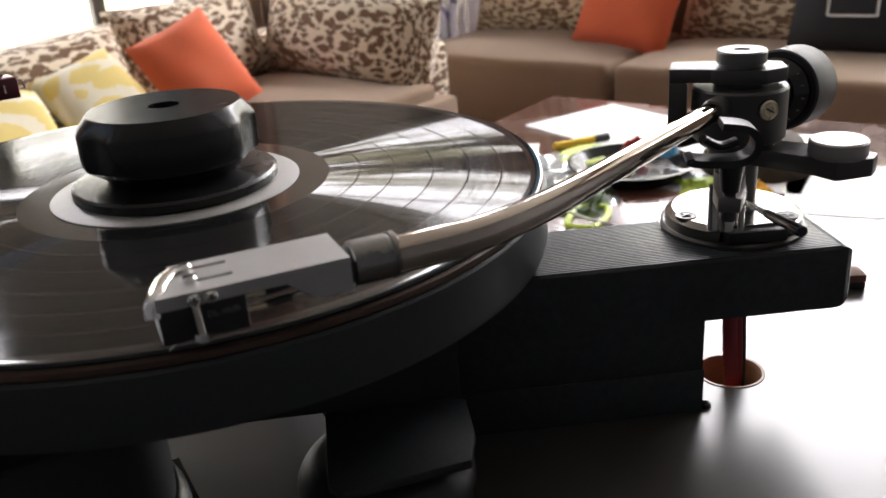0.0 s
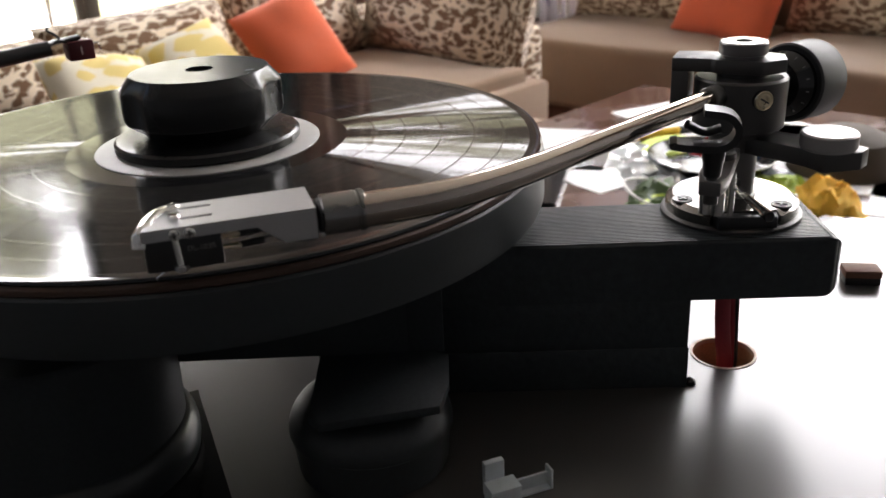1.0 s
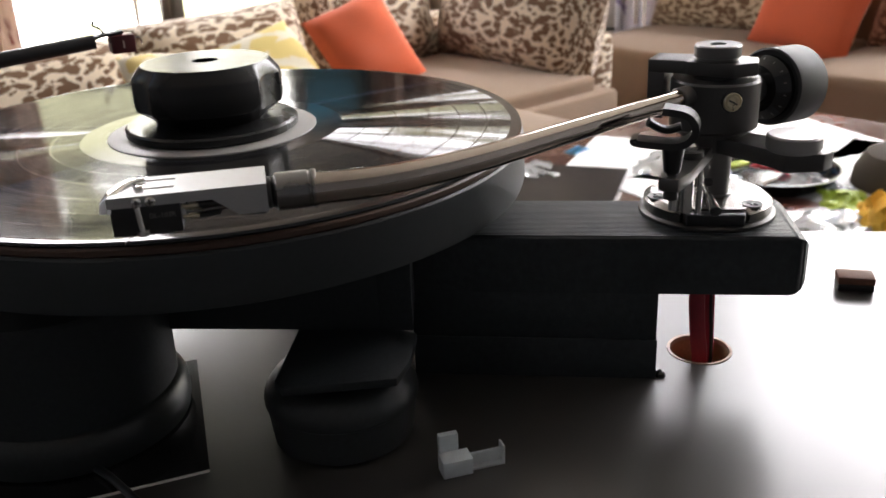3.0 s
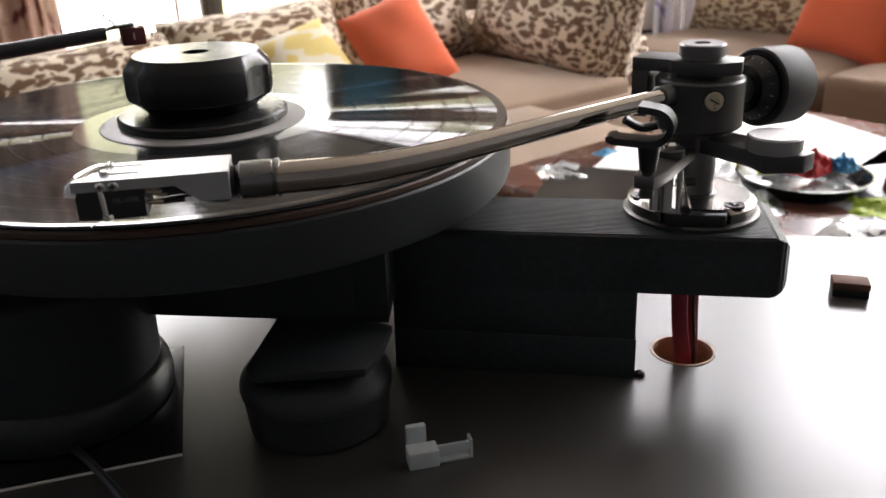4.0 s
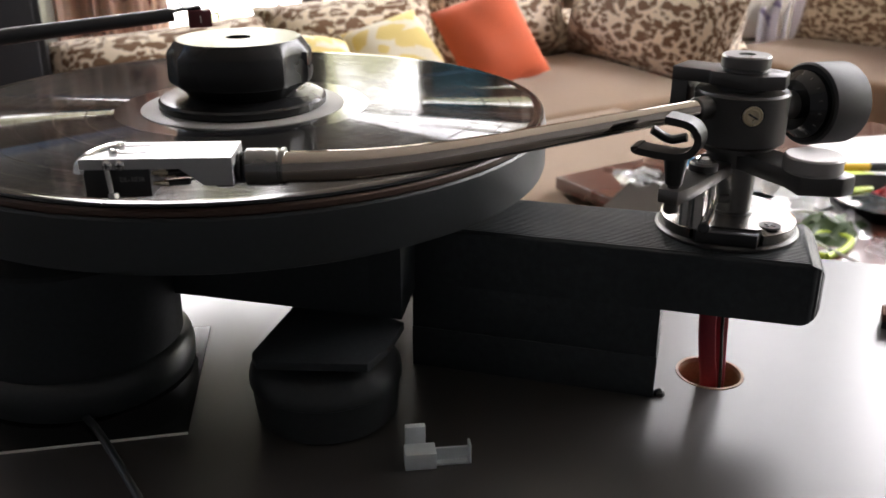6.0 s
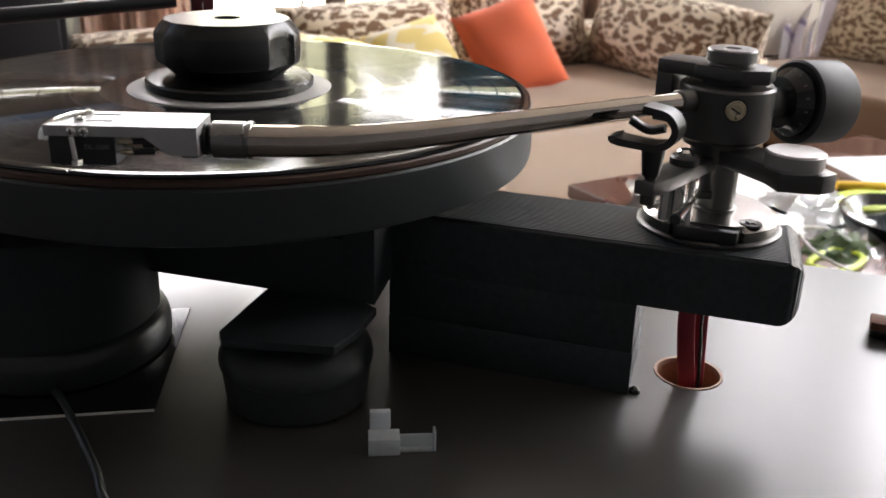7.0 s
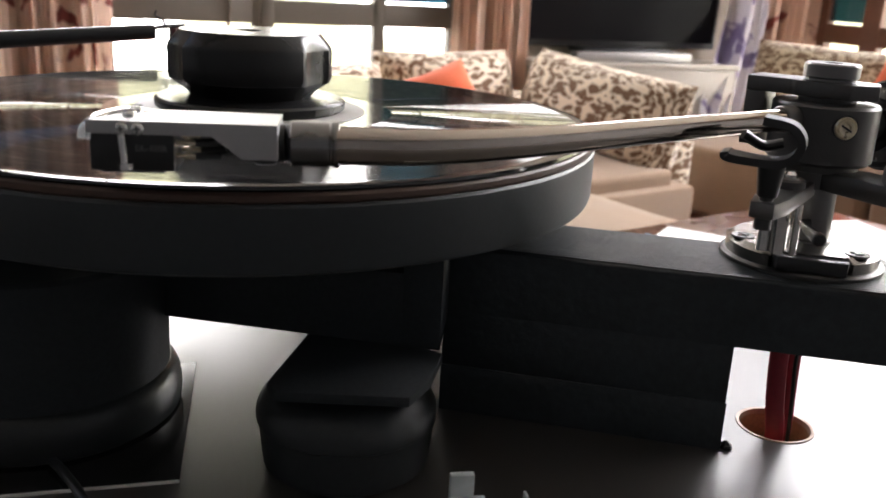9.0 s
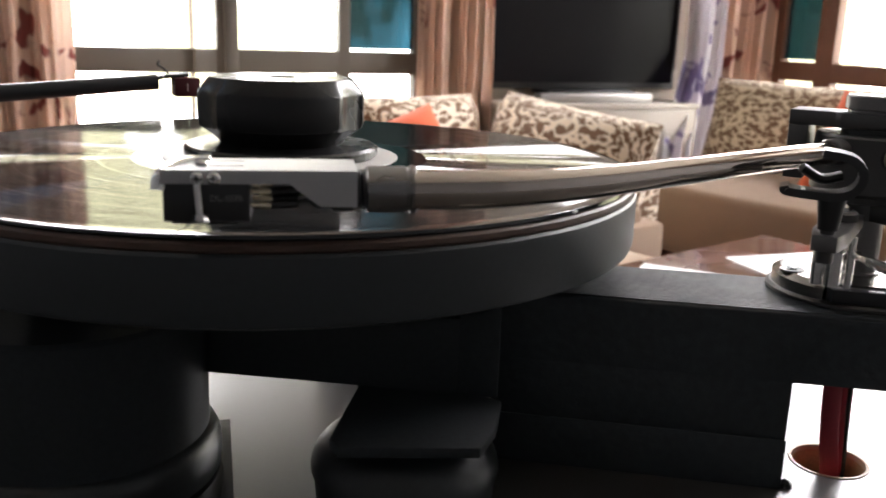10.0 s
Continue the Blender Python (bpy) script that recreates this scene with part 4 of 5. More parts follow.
part("wire", tube(smooth_path([(-0.0620, -0.0900, 0.0100), (-0.0570, -0.1080, 0.0032), (-0.0370, -0.1300, 0.0030), (-0.0130, -0.1600, 0.0022), (0.0040, -0.1850, 0.0022), (0.030, -0.240, 0.0022), (0.05, -0.50, 0.0022)]), 0.0017, 12), FOOT_BLACK, lead)


# ---- room shell ----
def structure(name, bm, mat, label, category="", smooth=False):
    ob = link_mesh(name, bm, mat, None, smooth)
    ob.matrix_world = ROOM
    return tagged(ob, label, category or name.split("_")[0], kind="structure")


structure("floor", box(9.6, 8.4, 0.1, (0.6, 1.0, FLOOR_Z - 0.05)), FLOOR, "reddish-brown polished wooden floor")
structure("ceiling", prism([(-4.25, 2.32), (2.18, 4.66), (5.86, -1.70), (5.40, -2.80), (-4.20, -2.80)], CEIL_Z, CEIL_Z + 0.10), CEILING, "plain off-white ceiling")


def wall_with_openings(name, length, openings, label, m, start=0.0):
    """A wall 0.15 thick along local x, from floor to ceiling, with openings (x0, x1, z0, z1) cut through."""
    bm = bmesh.new()
    xs = [start]
    for x0, x1, z0, z1 in sorted(openings):
        box(x0 - xs[-1], 0.15, CEIL_Z - FLOOR_Z, ((x0 + xs[-1]) / 2, 0.075, (CEIL_Z + FLOOR_Z) / 2), bm=bm)
        box(x1 - x0, 0.15, z0 - FLOOR_Z, ((x0 + x1) / 2, 0.075, (z0 + FLOOR_Z) / 2), bm=bm)
        box(x1 - x0, 0.15, CEIL_Z - z1, ((x0 + x1) / 2, 0.075, (CEIL_Z + z1) / 2), bm=bm)
        xs.append(x1)
    box(length - xs[-1], 0.15, CEIL_Z - FLOOR_Z, ((length + xs[-1]) / 2, 0.075, (CEIL_Z + FLOOR_Z) / 2), bm=bm)
    ob = link_mesh(name, bm, WALL, None, False)
    ob.matrix_world = m
    return tagged(ob, label, "wall", kind="structure")


# television wall: local x along it from its corner with the television's lower left
TVW = pose(0.5, 3.9, 0, 0, 0, 20)
CORNER = 1.70
WIN_LOW = -0.42
WIN_0 = (-2.60, -1.86, 2.92)
WIN_1 = (-1.86, -1.34, 2.92)
WIN_1A = (-1.34, -1.215, 1.10)
WIN_1B = (-1.215, -0.30, 1.08)
WIN_3 = (0.84, 1.74, 2.95)
wall_with_openings("wall_north", CORNER, [(WIN_0[0], WIN_0[1], 1.30, WIN_0[2]), (WIN_1[0], WIN_1[1], WIN_LOW, WIN_1[2]), (WIN_1A[0], WIN_1A[1], WIN_LOW, WIN_1A[2]), (WIN_1B[0], WIN_1B[1], WIN_LOW, WIN_1B[2]), (WIN_3[0], WIN_3[1], 1.85, WIN_3[2])], "light brown painted wall behind the television", TVW, -5.0)
# right wall: local x runs from the corner towards the camera
WIN_2 = (0.01, 4.60, 2.95)
RW = TVW @ Matrix.Translation((CORNER, 0, 0)) @ pose(0, 0, 0, 0, 0, -80)
wall_with_openings("wall_east", 7.2, [(WIN_2[0], WIN_2[1], WIN_LOW, WIN_2[2])], "light brown painted wall behind the long sofa", RW)
# added to close the room out of view; dark so front faces stay black
structure("wall_west", box(0.15, 7.4, CEIL_Z - FLOOR_Z, (-3.1, 0.7, (CEIL_Z + FLOOR_Z) / 2)), DARK_WALL, "plain closing wall out of view, made dark to cut bounce light")
structure("wall_south", box(9.0, 0.15, CEIL_Z - FLOOR_Z, (0.9, -2.7, (CEIL_Z + FLOOR_Z) / 2)), DARK_WALL, "plain closing wall out of view, made dark to cut bounce light")


def glazing(name, m, opening, posts, rail_z, mat, label, low=WIN_LOW):
    """Frame, mullions and rail in an opening; local x along the wall, y outward."""
    root = thing(name, label, "window", m, kind="structure")
    d = 0.07
    x0, x1, WIN_TOP = opening
    for x, w in [(x0 + 0.03, 0.06), (x1 - 0.03, 0.06)] + posts:
        part("mullion", box(w, d, WIN_TOP - low, (x, 0.05, (WIN_TOP + low) / 2), 0.004), mat, root)
    for z, h in ((WIN_TOP - 0.03, 0.06), (low + 0.03, 0.06), (rail_z, 0.10)):
        part("rail", box(x1 - x0, d - 0.006, h, ((x0 + x1) / 2, 0.05, z), 0.004), mat, root)
    return root


def tinted_glass():
    m = bpy.data.materials.new("blue_tinted_glass")
    m.use_nodes = True
    nt = m.node_tree
    b = nt.nodes["Principled BSDF"]
    b.inputs["Base Color"].default_value = (0.02, 0.03, 0.035, 1)
    b.inputs["Roughness"].default_value = 0.05
    tr = nt.nodes.new("ShaderNodeBsdfTransparent")
    tr.inputs["Color"].default_value = (0.055, 0.110, 0.130, 1)
    ad = nt.nodes.new("ShaderNodeAddShader")
    nt.links.new(b.outputs[0], ad.inputs[0])
    nt.links.new(tr.outputs[0], ad.inputs[1])
    nt.links.new(ad.outputs[0], nt.nodes["Material Output"].inputs["Surface"])
    return m


TINT = tinted_glass()
RAIL = -0.015
glazing("window_1", TVW, (WIN_1[0], WIN_1A[1] + 0.03, WIN_1A[2]), [], RAIL, FRAME, "tall window with grey-brown frame and bright panes")
w1 = glazing("window_4", TVW, (WIN_1B[0] - 0.0, WIN_1B[1], WIN_1B[2]), [(-0.690, 0.05)], RAIL, FRAME, "window with grey-brown frame and one tinted pane")
part("pane", box(0.33, 0.006, WIN_1B[2] - 0.08, (-0.50, 0.05, (WIN_1B[2] + 0.01) / 2)), TINT, w1, "blue-tinted pane", smooth=False)
glazing("window_5", TVW, (WIN_0[0], WIN_1[1], WIN_0[2]), [], 2.86, FRAME, "high window with grey-brown frame above the curtain", 1.30)
glazing("window_3", TVW, WIN_3, [(1.30, 0.05)], 2.88, FRAME, "high window with grey-brown frame near the ceiling", 1.85)
w2 = glazing("window_2", RW, WIN_2, [(0.33, 0.10), (1.25, 0.06), (2.1, 0.06), (2.95, 0.06), (3.7, 0.06)], RAIL, FRAME_WOOD, "wide window with brown wooden frame and bright panes")
part("pane", box(0.25, 0.006, WIN_2[2] - 0.08, (0.155, 0.05, (WIN_2[2] + 0.01) / 2)), TINT, w2, "blue-tinted pane", smooth=False)


def backdrop(name, w, h, m, mat):
    bm = bmesh.new()
    bmesh.ops.create_grid(bm, x_segments=1, y_segments=1, size=0.5, matrix=m @ Matrix.Diagonal((w, h, 1, 1)))
    ob = link_mesh(name, bm, mat, None, False)
    return tagged(ob, "bright garden daylight beyond the windows", "backdrop", kind="structure")


GARDEN = garden_backdrop("garden_light", GARDEN_STRENGTH)
backdrop("backdrop_north", 12, 8, TVW @ Matrix.Translation((-1.0, 3.0, 1.2)) @ pose(0, 0, 0, 90, 0, 0), GARDEN)
backdrop("backdrop_east", 13, 8, RW @ Matrix.Translation((2.5, 3.0, 1.2)) @ pose(0, 0, 0, 90, 0, 0), GARDEN)


def curtain(r_a, r_b, m, mat, label, folds=6, depth=0.05, top=CEIL_Z - 0.08, drift=0.0):
    """A hanging curtain in soft folds along local x."""
    bm = bmesh.new()
    n, rows = folds * 10, 12
    z0, z1 = FLOOR_Z + 0.02, top
    grid = []
    for j in range(rows + 1):
        z = z0 + (z1 - z0) * j / rows
        line = []
        for i in range(n + 1):
            u = i / n
            a = 2 * math.pi * folds * u
            y = depth * (0.6 * math.sin(a) + 0.3 * math.sin(2.3 * a + 0.8) + 0.12 * math.sin(0.6 * a + 3 * z))
            pull = drift * (1 - 0.6 * u) * min(1.0, max(0.0, 0.05 - z) / 0.4)
            line.append(bm.verts.new((r_a + (r_b - r_a) * u + pull + 0.012 * math.sin(a * 0.5 + z), -0.09 + y - abs(pull) * 0.8, z)))
        grid.append(line)
    for a, b in zip(grid, grid[1:]):
        for i in range(n):
            bm.faces.new((a[i], a[i + 1], b[i + 1], b[i]))
    bmesh.ops.solidify(bm, geom=bm.faces[:], thickness=0.004)
    ob = link_mesh("curtain", bm, mat, None, True)
    ob.matrix_world = m
    return tagged(ob, label, "curtain", group="window curtains")


curtain(-2.35, -1.80, TVW, CURTAIN, "pink-cream curtain with a brown twig print", 6, top=1.28)
curtain(-0.385, -0.015, TVW, CURTAIN, "pink-cream curtain with a brown twig print", 5)
curtain(1.22, 1.635, TVW, CURTAIN, "pink-cream curtain with a brown twig print", 5, top=1.75)
curtain(1.035, 1.235, TVW @ Matrix.Translation((0, -0.07, 0)), CURTAIN_LILAC, "white curtain with a lilac flower print", 3, top=1.75, drift=-0.22)


def television():
    M = TVW @ Matrix.Translation((-0.035, -0.05, 0))
    root = thing("television", "flat black television above a low grey-white stand", "television", M)
    w, h, z0 = 1.07, 0.64, -0.118
    bm = box(w, 0.045, h, (w / 2, 0.0, z0 + h / 2), 0.006)
    part("case", bm, BLACK_PLASTIC, root)
    part("screen", box(w - 0.04, 0.004, h - 0.05, (w / 2, -0.0245, z0 + h / 2 + 0.005)), SCREEN, root)
    part("stand", box(0.5, 0.16, 0.02, (w / 2, -0.02, z0 - 0.012), 0.004), BLACK_PLASTIC, root)
    return root


television()
cab = thing("tv_cabinet", "greige television cabinet with open dark shelf", "cabinet", TVW @ Matrix.Translation((-0.03, -0.30, 0)))
for z, t in ((-0.185, 0.025), (-0.50, 0.03), (FLOOR_Z + 0.03, 0.06)):
    part("board", box(1.06, 0.26, t, (0.53, 0.13, z), 0.003), GREIGE, cab)
part("back", box(1.06, 0.02, 0.58, (0.53, 0.25, -0.49)), TAUPE, cab)
part("front_panel", box(0.72, 0.02, 0.27, (0.68, 0.012, -0.335), 0.003), GREIGE, cab)
for x in (0.02, 0.31, 1.04):
    part("side", box(0.03, 0.24, 0.58, (x, 0.13, -0.49), 0.002), TAUPE, cab)
bar = thing("soundbar", "long grey soundbar below the television", "soundbar", TVW @ Matrix.Translation((0.17, -0.24, -0.1725)))
part("body", box(0.62, 0.07, 0.045, (0.31, 0.035, 0.0225), 0.008), GREY_CAP, bar)


# ---- sofas ----
def cushion(w, h, d, seed, puff=1.0, ears=0.0):
    """A stuffed cushion: local x across, z up, y depth."""
    bm = bmesh.new()
    n = 18
    rnd = random.Random(seed)
    ph = [rnd.uniform(0, 6.28) for _ in range(4)]
    sides = []
    for sgn in (-1, 1):
        g = []
        for j in range(n + 1):
            row = []
            for i in range(n + 1):
                u, v = 2 * i / n - 1, 2 * j / n - 1
                f = max(0.0, (1 - abs(u) ** 3.2) * (1 - abs(v) ** 3.2)) ** 0.55
                pull = 1 - (0.07 - ears) * (abs(u) * (1 - v * v) * 0) - 0.05 * (1 - abs(u * v)) * (abs(u) ** 6 + abs(v) ** 6)
                wr = 0.04 * math.sin(5 * u + ph[0]) * math.sin(4 * v + ph[1]) + 0.03 * math.sin(9 * u * v + ph[2])
                row.append(bm.verts.new((u * w / 2 * pull, sgn * d / 2 * f * (puff + wr), h / 2 + v * h / 2 * pull)))
            g.append(row)
        sides.append(g)
    for sgn, g in zip((-1, 1), sides):
        for j in range(n):
            for i in range(n):
                q = (g[j][i], g[j][i + 1], g[j + 1][i + 1], g[j + 1][i])
                bm.faces.new(q if sgn < 0 else tuple(reversed(q)))
    bmesh.ops.remove_doubles(bm, verts=bm.verts, dist=1e-5)
    return bm


def soft_box(sx, sy, sz, at, bev, seed=1):
    bm = box(sx, sy, sz, at)
    bmesh.ops.subdivide_edges(bm, edges=bm.edges, cuts=6, use_grid_fill=True)
    cx, cy, cz = at
    for v in bm.verts:
        u = ((v.co.x - cx) / sx * 2, (v.co.y - cy) / sy * 2, (v.co.z - cz) / sz * 2)
        f = (1 - u[0] ** 4) * (1 - u[1] ** 4)
        if u[2] > 0.9:
            v.co.z += 0.025 * f + 0.006 * noise.noise(v.co * 4 + Vector((seed, 0, 0)))
    bevel(bm, bev, 3, angle=50)
    return bm


SEAT_Z = -0.41
CR, CS = 2.20, 2.36                      # the corner of the sofa's cushions


def corner_sofa():
    root = thing("corner_sofa", "brown corner sofa with leaf-print back cushions", "sofa", ROOM)
    part("base", box(2.05, 0.98, 0.30, (CR - 0.95, CS - 0.36, FLOOR_Z + 0.19), 0.02), BROWN_FABRIC, root)
    part("seat_cushion", soft_box(1.00, 0.78, 0.16, (CR - 0.50, CS - 0.42, SEAT_Z - 0.08), 0.03, 1), BROWN_FABRIC, root)
    part("seat_cushion", soft_box(0.92, 0.78, 0.16, (CR - 1.47, CS - 0.42, SEAT_Z - 0.08), 0.03, 2), BROWN_FABRIC, root)
    part("chaise", soft_box(0.86, 0.66, 0.17, (CR - 0.93, CS - 1.16, SEAT_Z - 0.085), 0.035, 3), BROWN_FABRIC, root)
    part("chaise_base", box(0.84, 0.64, 0.30, (CR - 0.93, CS - 1.16, FLOOR_Z + 0.19), 0.02), BROWN_FABRIC, root)
    part("back_frame", box(2.20, 0.16, 0.40, (CR - 0.90, CS + 0.16, FLOOR_Z + 0.32), 0.05, 3), LEAVES, root)
    part("side_frame", box(0.17, 0.86, 0.46, (CR + 0.14, CS - 0.29, FLOOR_Z + 0.28), 0.05, 3), LEAVES, root)
    return root


corner_sofa()


def loose(name, bm, mat, m, label, category="cushion", group=""):
    ob = link_mesh(name, bm, mat, None, True)
    ob.matrix_world = m
    return tagged(ob, label, category, group)


def lean(r, s, z, turn, tilt, roll=0):
    return ROOM @ Matrix.Translation((r, s, z)) @ pose(0, 0, 0, 0, 0, turn) @ pose(0, 0, 0, -tilt, 0, 0) @ pose(0, 0, 0, 0, roll, 0)


B_ = "back cushions of the corner sofa"
BACK = "cream back cushion with brown leaf print"
loose("back_cushion", cushion(0.70, 0.25, 0.26, 5), LEAVES, lean(CR - 1.58, CS - 0.02, SEAT_Z - 0.03, 0, 14, -3), BACK, group=B_)
loose("back_cushion", cushion(0.66, 0.29, 0.28, 6), LEAVES, lean(CR - 0.96, CS - 0.02, SEAT_Z - 0.02, 0, 12, -2), BACK, group=B_)
loose("back_cushion", cushion(0.62, 0.34, 0.28, 7), LEAVES, lean(CR - 0.34, CS + 0.00, SEAT_Z - 0.02, 0, 14), BACK, group=B_)
loose("back_cushion", cushion(0.80, 0.34, 0.30, 8), LEAVES, lean(CR + 0.00, CS - 0.38, SEAT_Z - 0.03, -90, 14, 4), BACK, group=B_)
loose("orange_pillow", cushion(0.29, 0.33, 0.13, 9), ORANGE, lean(1.60, 1.92, SEAT_Z + 0.0, -20, 28, -21), "plain orange pillow leaning on the sofa back", "pillow")
loose("cream_pillow", cushion(0.28, 0.28, 0.13, 10), CREAM_YELLOW, lean(1.29, 2.00, SEAT_Z - 0.005, -8, 38, -16), "cream pillow with yellow patches on the sofa", "pillow")
loose("yellow_pillow", cushion(0.32, 0.28, 0.14, 11), CREAM_YELLOW, lean(0.92, 1.96, SEAT_Z - 0.005, 5, 48, 12), "cream and yellow pillow on the sofa", "pillow")

FR = 2.66                                # front of the long sofa's seat


def long_sofa():
    root = thing("long_sofa", "brown long sofa with leaf-print back cushions below the window", "sofa", ROOM)
    part("plinth", box(0.62, 3.0, 0.12, (FR + 0.36, 0.60, FLOOR_Z + 0.06), 0.01), WALNUT, root)
    for k in range(3):
        part("seat_cushion", soft_box(0.70, 0.96, 0.27, (FR + 0.35, 1.62 - 0.98 * k, SEAT_Z - 0.135), 0.03, 20 + k), BROWN_FABRIC, root)
    part("back_frame", box(0.10, 3.0, 0.60, (3.40, 0.60, FLOOR_Z + 0.42), 0.03), BROWN_FABRIC, root)
    return root


long_sofa()
for k in range(3):
    loose("back_cushion", cushion(0.94, 0.42, 0.26, 30 + k), LEAVES_SMALL, lean(3.22, 1.62 - 0.98 * k, SEAT_Z - 0.02, -90, 14), "cream back cushion with a fine brown leaf print", group="back cushions of the long sofa")
loose("orange_pillow", cushion(0.40, 0.40, 0.15, 40), ORANGE, lean(FR + 0.29, 1.25, SEAT_Z + 0.0, -90, 24, 8), "plain orange pillow on the long sofa", "pillow")
bag = thing("black_bag", "black cloth bag with a pale printed frame on the long sofa", "bag", lean(FR + 0.36, 0.42, SEAT_Z + 0.0, -84, 18))
part("body", cushion(0.42, 0.34, 0.2, 41), BLACK_BAG, bag)
frame_bm = bmesh.new()
for sx, sz, x, z in ((0.15, 0.008, 0.0, 0.12), (0.15, 0.008, 0.0, 0.24), (0.008, 0.12, -0.075, 0.18), (0.008, 0.12, 0.075, 0.18)):
    box(sx, 0.004, sz, (x, -0.104, z), bm=frame_bm)
part("printed_frame", frame_bm, WHITE_INK, bag, "pale printed rectangular frame")
for y in (-0.03, 0.03):
    part("handle", tube(smooth_path([(-0.08, y, 0.32), (-0.05, y * 1.6, 0.40), (0.05, y * 1.6, 0.40), (0.08, y, 0.32)]), 0.010, 8, flat=0.4), BLACK_BAG, bag)
loose("grey_cloth", cushion(0.40, 0.26, 0.24, 42), BLUE, lean(FR + 0.38, -0.08, SEAT_Z + 0.0, -92, 20), "folded grey-blue cloth on the long sofa", "cloth")

# ---- loudspeaker beside the left curtain ----
spk = thing("loudspeaker", "tall matte black loudspeaker standing before the curtain", "loudspeaker", pose(-1.34, 2.16, FLOOR_Z, 0, 0, 20))
part("cabinet", box(0.34, 0.34, 1.10, (0, 0, 0.55), 0.01), BLACK_SATIN, spk)
part("grille", box(0.30, 0.012, 0.95, (0, -0.176, 0.58), 0.004), BLACK_BAG, spk)


# ---- coffee table with clutter ----
TZ = -0.36
ct = thing("coffee_table", "low reddish-brown polished wooden coffee table crowded with clutter", "table", ROOM @ Matrix.Translation((1.50, 0.34, 0)))
part("top", box(0.98, 1.26, 0.030, (0, 0, TZ - 0.015), 0.006), WOOD_TOP, ct)
part("apron", box(0.90, 1.18, 0.06, (0, 0, TZ - 0.061), 0.004), WALNUT, ct)
for x in (-0.42, 0.42):
    for y in (-0.55, 0.55):
        part("leg", box(0.05, 0.05, TZ - 0.091 - FLOOR_Z, (x, y, (TZ - 0.091 + FLOOR_Z) / 2), 0.004), WALNUT, ct)


def on_table(r, s, turn=0):
    return ROOM @ Matrix.Translation((r, s, TZ)) @ pose(0, 0, 0, 0, 0, turn)


def crumple(w, d, h, seed, n=14):
    """A crumpled sheet or cloth heap standing on z = 0."""
    bm = bmesh.new()
    rows = []
    for j in range(n + 1):
        row = []
        for i in range(n + 1):
            u, v = 2 * i / n - 1, 2 * j / n - 1
            edge = max(0.0, (1 - u * u) * (1 - v * v)) ** 0.5
            p = Vector((u * 2.3 + seed, v * 2.3, seed * 0.7))
            z = h * edge * (0.55 + 0.75 * noise.noise(p) + 0.45 * abs(noise.noise(p * 2.7)))
            row.append(bm.verts.new((u * w / 2 + 0.12 * w * noise.noise(p * 1.7), v * d / 2 + 0.12 * d * noise.noise(p * 1.9 + Vector((5, 0, 0))), max(z, 0.001) + 0.001)))
        rows.append(row)
    for a, b in zip(rows, rows[1:]):
        for i in range(n):
            bm.faces.new((a[i], a[i + 1], b[i + 1], b[i]))
    bmesh.ops.solidify(bm, geom=bm.faces[:], thickness=0.0012)
    low = min(v.co.z for v in bm.verts)
    bmesh.ops.translate(bm, vec=(0, 0, -low), verts=bm.verts)
    return bm


def sheet(w, d, h=0.002):
    bm = box(w, d, h, (0, 0, h / 2))
    return bm


CL = "clutter on the coffee table"
loose("yellow_cloth", crumple(0.15, 0.10, 0.050, 3), YELLOW, on_table(1.36, 0.20, 30), "crumpled yellow cloth on the coffee table", "cloth")
loose("taupe_bowl", lathe([(0, 0.085), (0.05, 0.082), (0.085, 0.065), (0.105, 0.03), (0.108, 0.0), (0, 0.0)], 40), BOWL_BROWN, on_table(1.56, 0.25), "upturned dark taupe plastic bowl on the coffee table", "bowl")
for r, s, t, w, d, sd in ((1.24, 0.25, 10, 0.20, 0.12, 5), (1.30, 0.52, 40, 0.22, 0.13, 6), (1.14, 0.84, 60, 0.16, 0.10, 7), (1.38, 0.66, 20, 0.20, 0.16, 8), (1.42, 0.38, 80, 0.15, 0.12, 9)):
    loose("plastic_wrap", crumple(w, d, 0.024, sd), FOIL, on_table(r, s, t), "crumpled clear plastic wrap on the coffee table", "wrapping", CL)
for r, s, t, w, d in ((1.36, 0.78, 25, 0.30, 0.21), (1.27, 0.60, -12, 0.21, 0.15), (1.62, 0.30, 8, 0.42, 0.30), (1.74, 0.62, -20, 0.30, 0.42), (1.50, 0.06, 15, 0.30, 0.21), (1.18, 0.12, -8, 0.20, 0.14)):
    loose("paper_sheet", sheet(w, d), PAPER, on_table(r, s, t), "loose white paper sheet on the coffee table", "paper", CL)
loose("black_folder", sheet(0.26, 0.20, 0.012), BLACK_GLOSS, on_table(1.10, 0.72, 30), "glossy black folder on the coffee table", "folder")
loose("dark_tray", lathe([(0, 0.004), (0.10, 0.004), (0.125, 0.03), (0.130, 0.03), (0.106, 0.0), (0, 0.0)], 40), BLACK_GLOSS, on_table(1.42, 0.46), "round black tray on the coffee table", "tray")
loose("red_wrapper", crumple(0.10, 0.07, 0.040, 12), RED, ROOM @ Matrix.Translation((1.44, 0.46, TZ + 0.03)), "shiny red sweet wrapper on the tray", "wrapper")
loose("blue_wrapper", crumple(0.05, 0.05, 0.035, 13), BLUE, ROOM @ Matrix.Translation((1.49, 0.42, TZ + 0.03)), "shiny blue sweet wrapper on the tray", "wrapper")
loose("lime_wrapper", crumple(0.10, 0.10, 0.02, 14), LIME, on_table(1.40, 0.30, 50), "lime green wrapper on the coffee table", "wrapper")
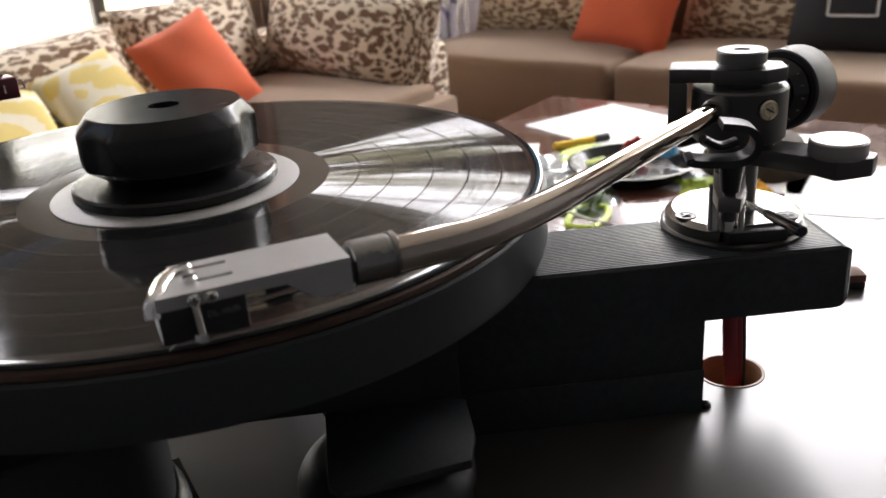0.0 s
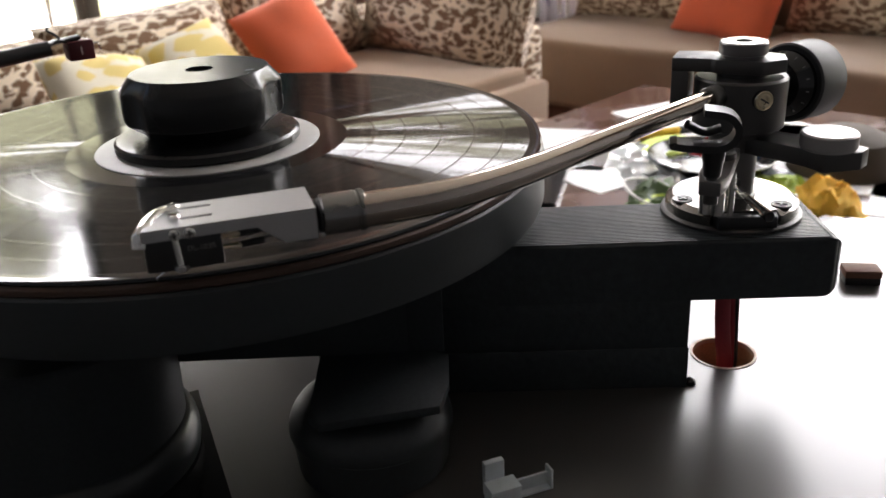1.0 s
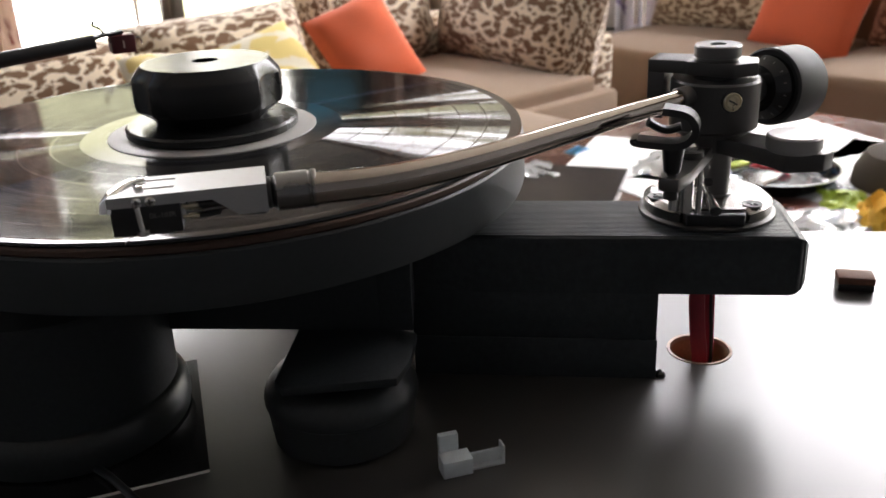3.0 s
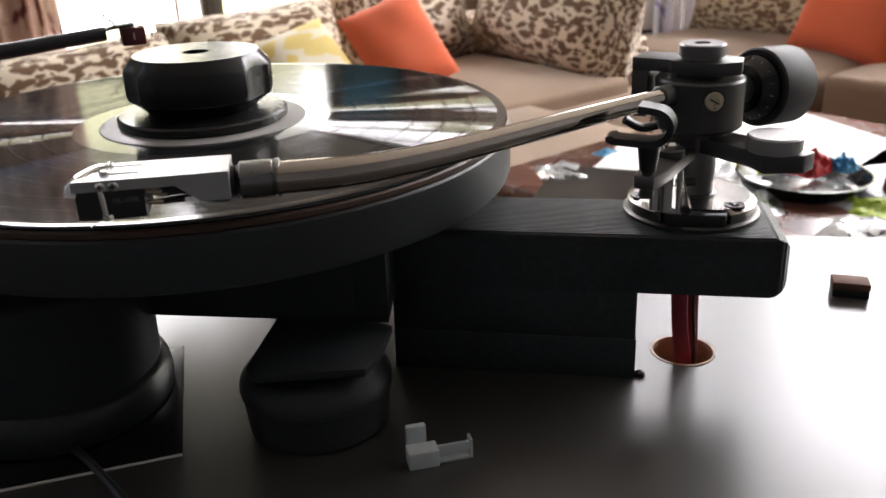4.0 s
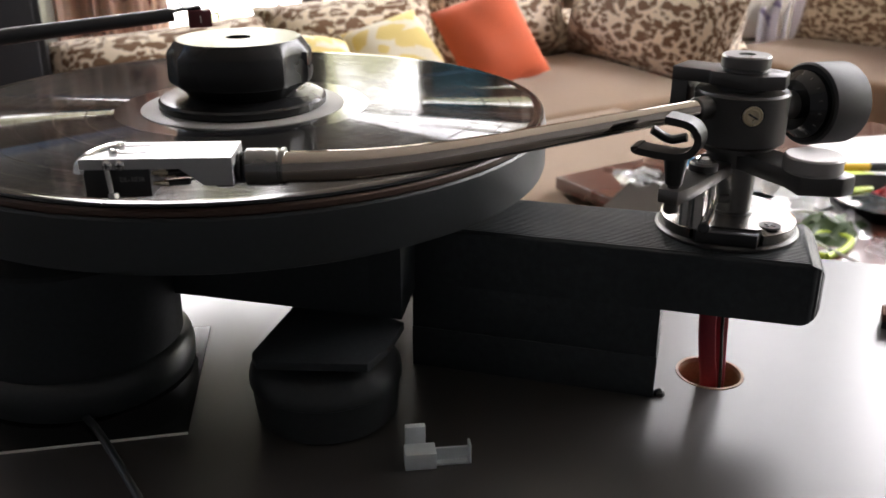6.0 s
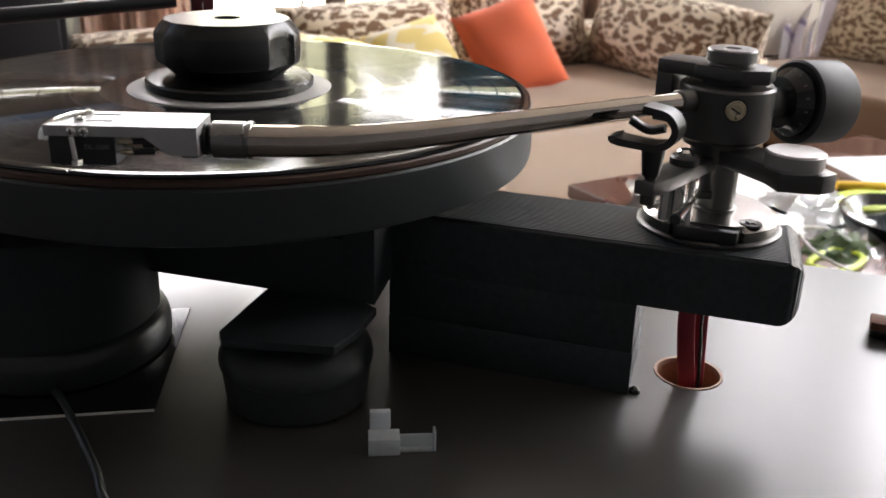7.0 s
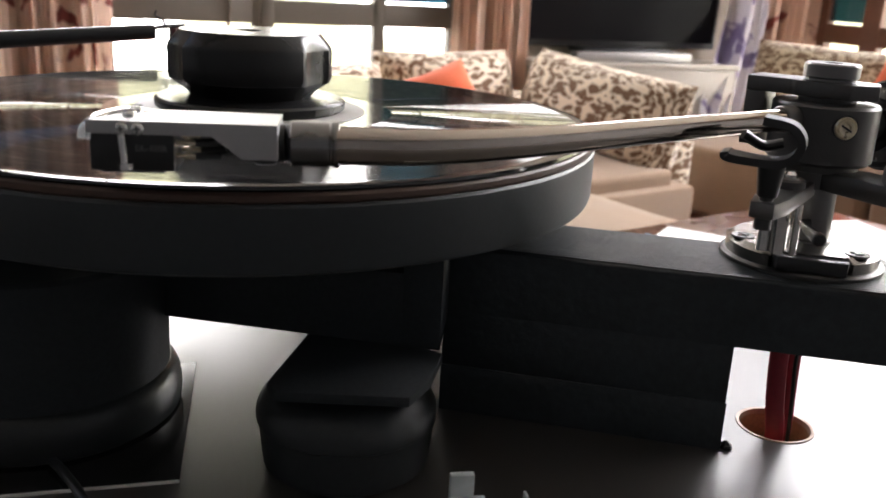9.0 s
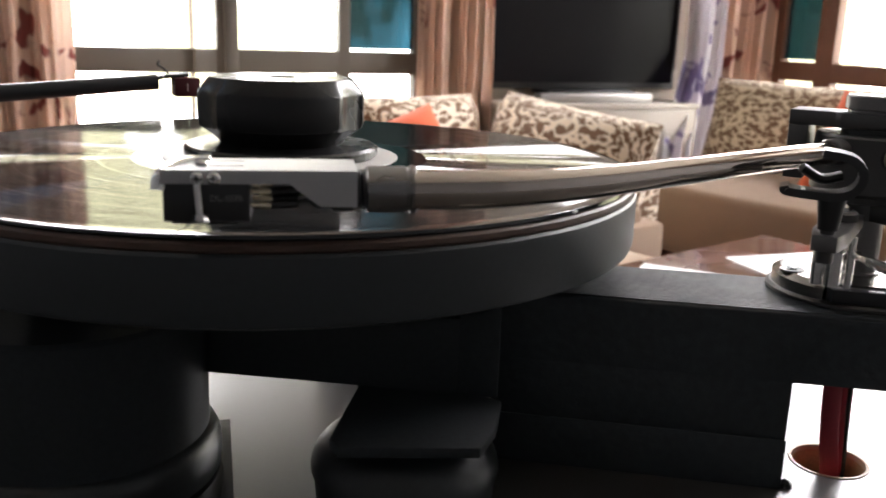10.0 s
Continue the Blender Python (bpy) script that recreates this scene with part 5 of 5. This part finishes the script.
loose("cyan_scrap", crumple(0.06, 0.04, 0.012, 15), BLUE, on_table(1.33, 0.89), "small blue scrap of packaging", "scrap")
loose("oval_dish", lathe([(0, 0.012), (0.05, 0.012), (0.055, 0.008), (0.055, 0), (0, 0)], 32), LIME, on_table(1.48, 0.60) @ Matrix.Diagonal((1.5, 1, 1, 1)), "pale green oval plastic dish on the coffee table", "dish")
mk = thing("yellow_marker", "yellow and black marker pen on the coffee table", "pen", on_table(1.56, 0.66, -30))
part("barrel", rod((-0.06, 0, 0.009), (0.045, 0, 0.009), 0.009, segs=20, bev=0.001), YELLOW, mk)
part("cap", rod((0.045, 0, 0.009), (0.085, 0, 0.009), 0.0095, segs=20, bev=0.002), BLACK_PLASTIC, mk, "black cap")
loose("lime_loop_strap", tube(smooth_path([(-0.055, -0.02, 0.006), (-0.05, 0.025, 0.006), (0.0, 0.035, 0.006), (0.05, 0.025, 0.006), (0.055, -0.02, 0.006), (0.0, -0.03, 0.006), (-0.053, -0.021, 0.006)]), 0.006, 10), LIME, on_table(1.145, 0.41, 15), "lime green plastic loop strap on the coffee table", "strap")
loose("white_cable", tube(smooth_path([(-0.10, -0.05, 0.003), (-0.03, 0.04, 0.02), (0.05, 0.06, 0.03), (0.08, 0.0, 0.02), (0.03, -0.05, 0.004), (-0.04, -0.02, 0.004), (-0.09, 0.05, 0.004)]), 0.0028, 8), WHITE_CABLE, on_table(1.17, 0.43, 40), "looped white cable on the coffee table", "cable")
loose("green_pouch", crumple(0.16, 0.10, 0.03, 17), GREEN, on_table(1.22, 0.46, 20), "dark green pouch on the coffee table", "pouch")


# ---- floor planks in the part of the room that comes into view ----
floor_ob = bpy.data.objects["floor"]
plank_me = None
rnd = random.Random(4)
for i in range(22):
    for j in range(4):
        if plank_me is None:
            bm = box(0.1485, 1.1965, 0.012, (0, 0, 0), 0.0012, 1)
            ob = link_mesh("plank", bm, FLOOR, floor_ob, False)
            plank_me = ob.data
        else:
            ob = new("plank", plank_me)
            ob.parent = floor_ob
        ob.matrix_local = Matrix.Translation((0.95 + 0.15 * i, -0.55 + 1.2 * j + (0.45 if i % 2 else 0.0), FLOOR_Z + 0.0062 + 0.0004 * rnd.random()))
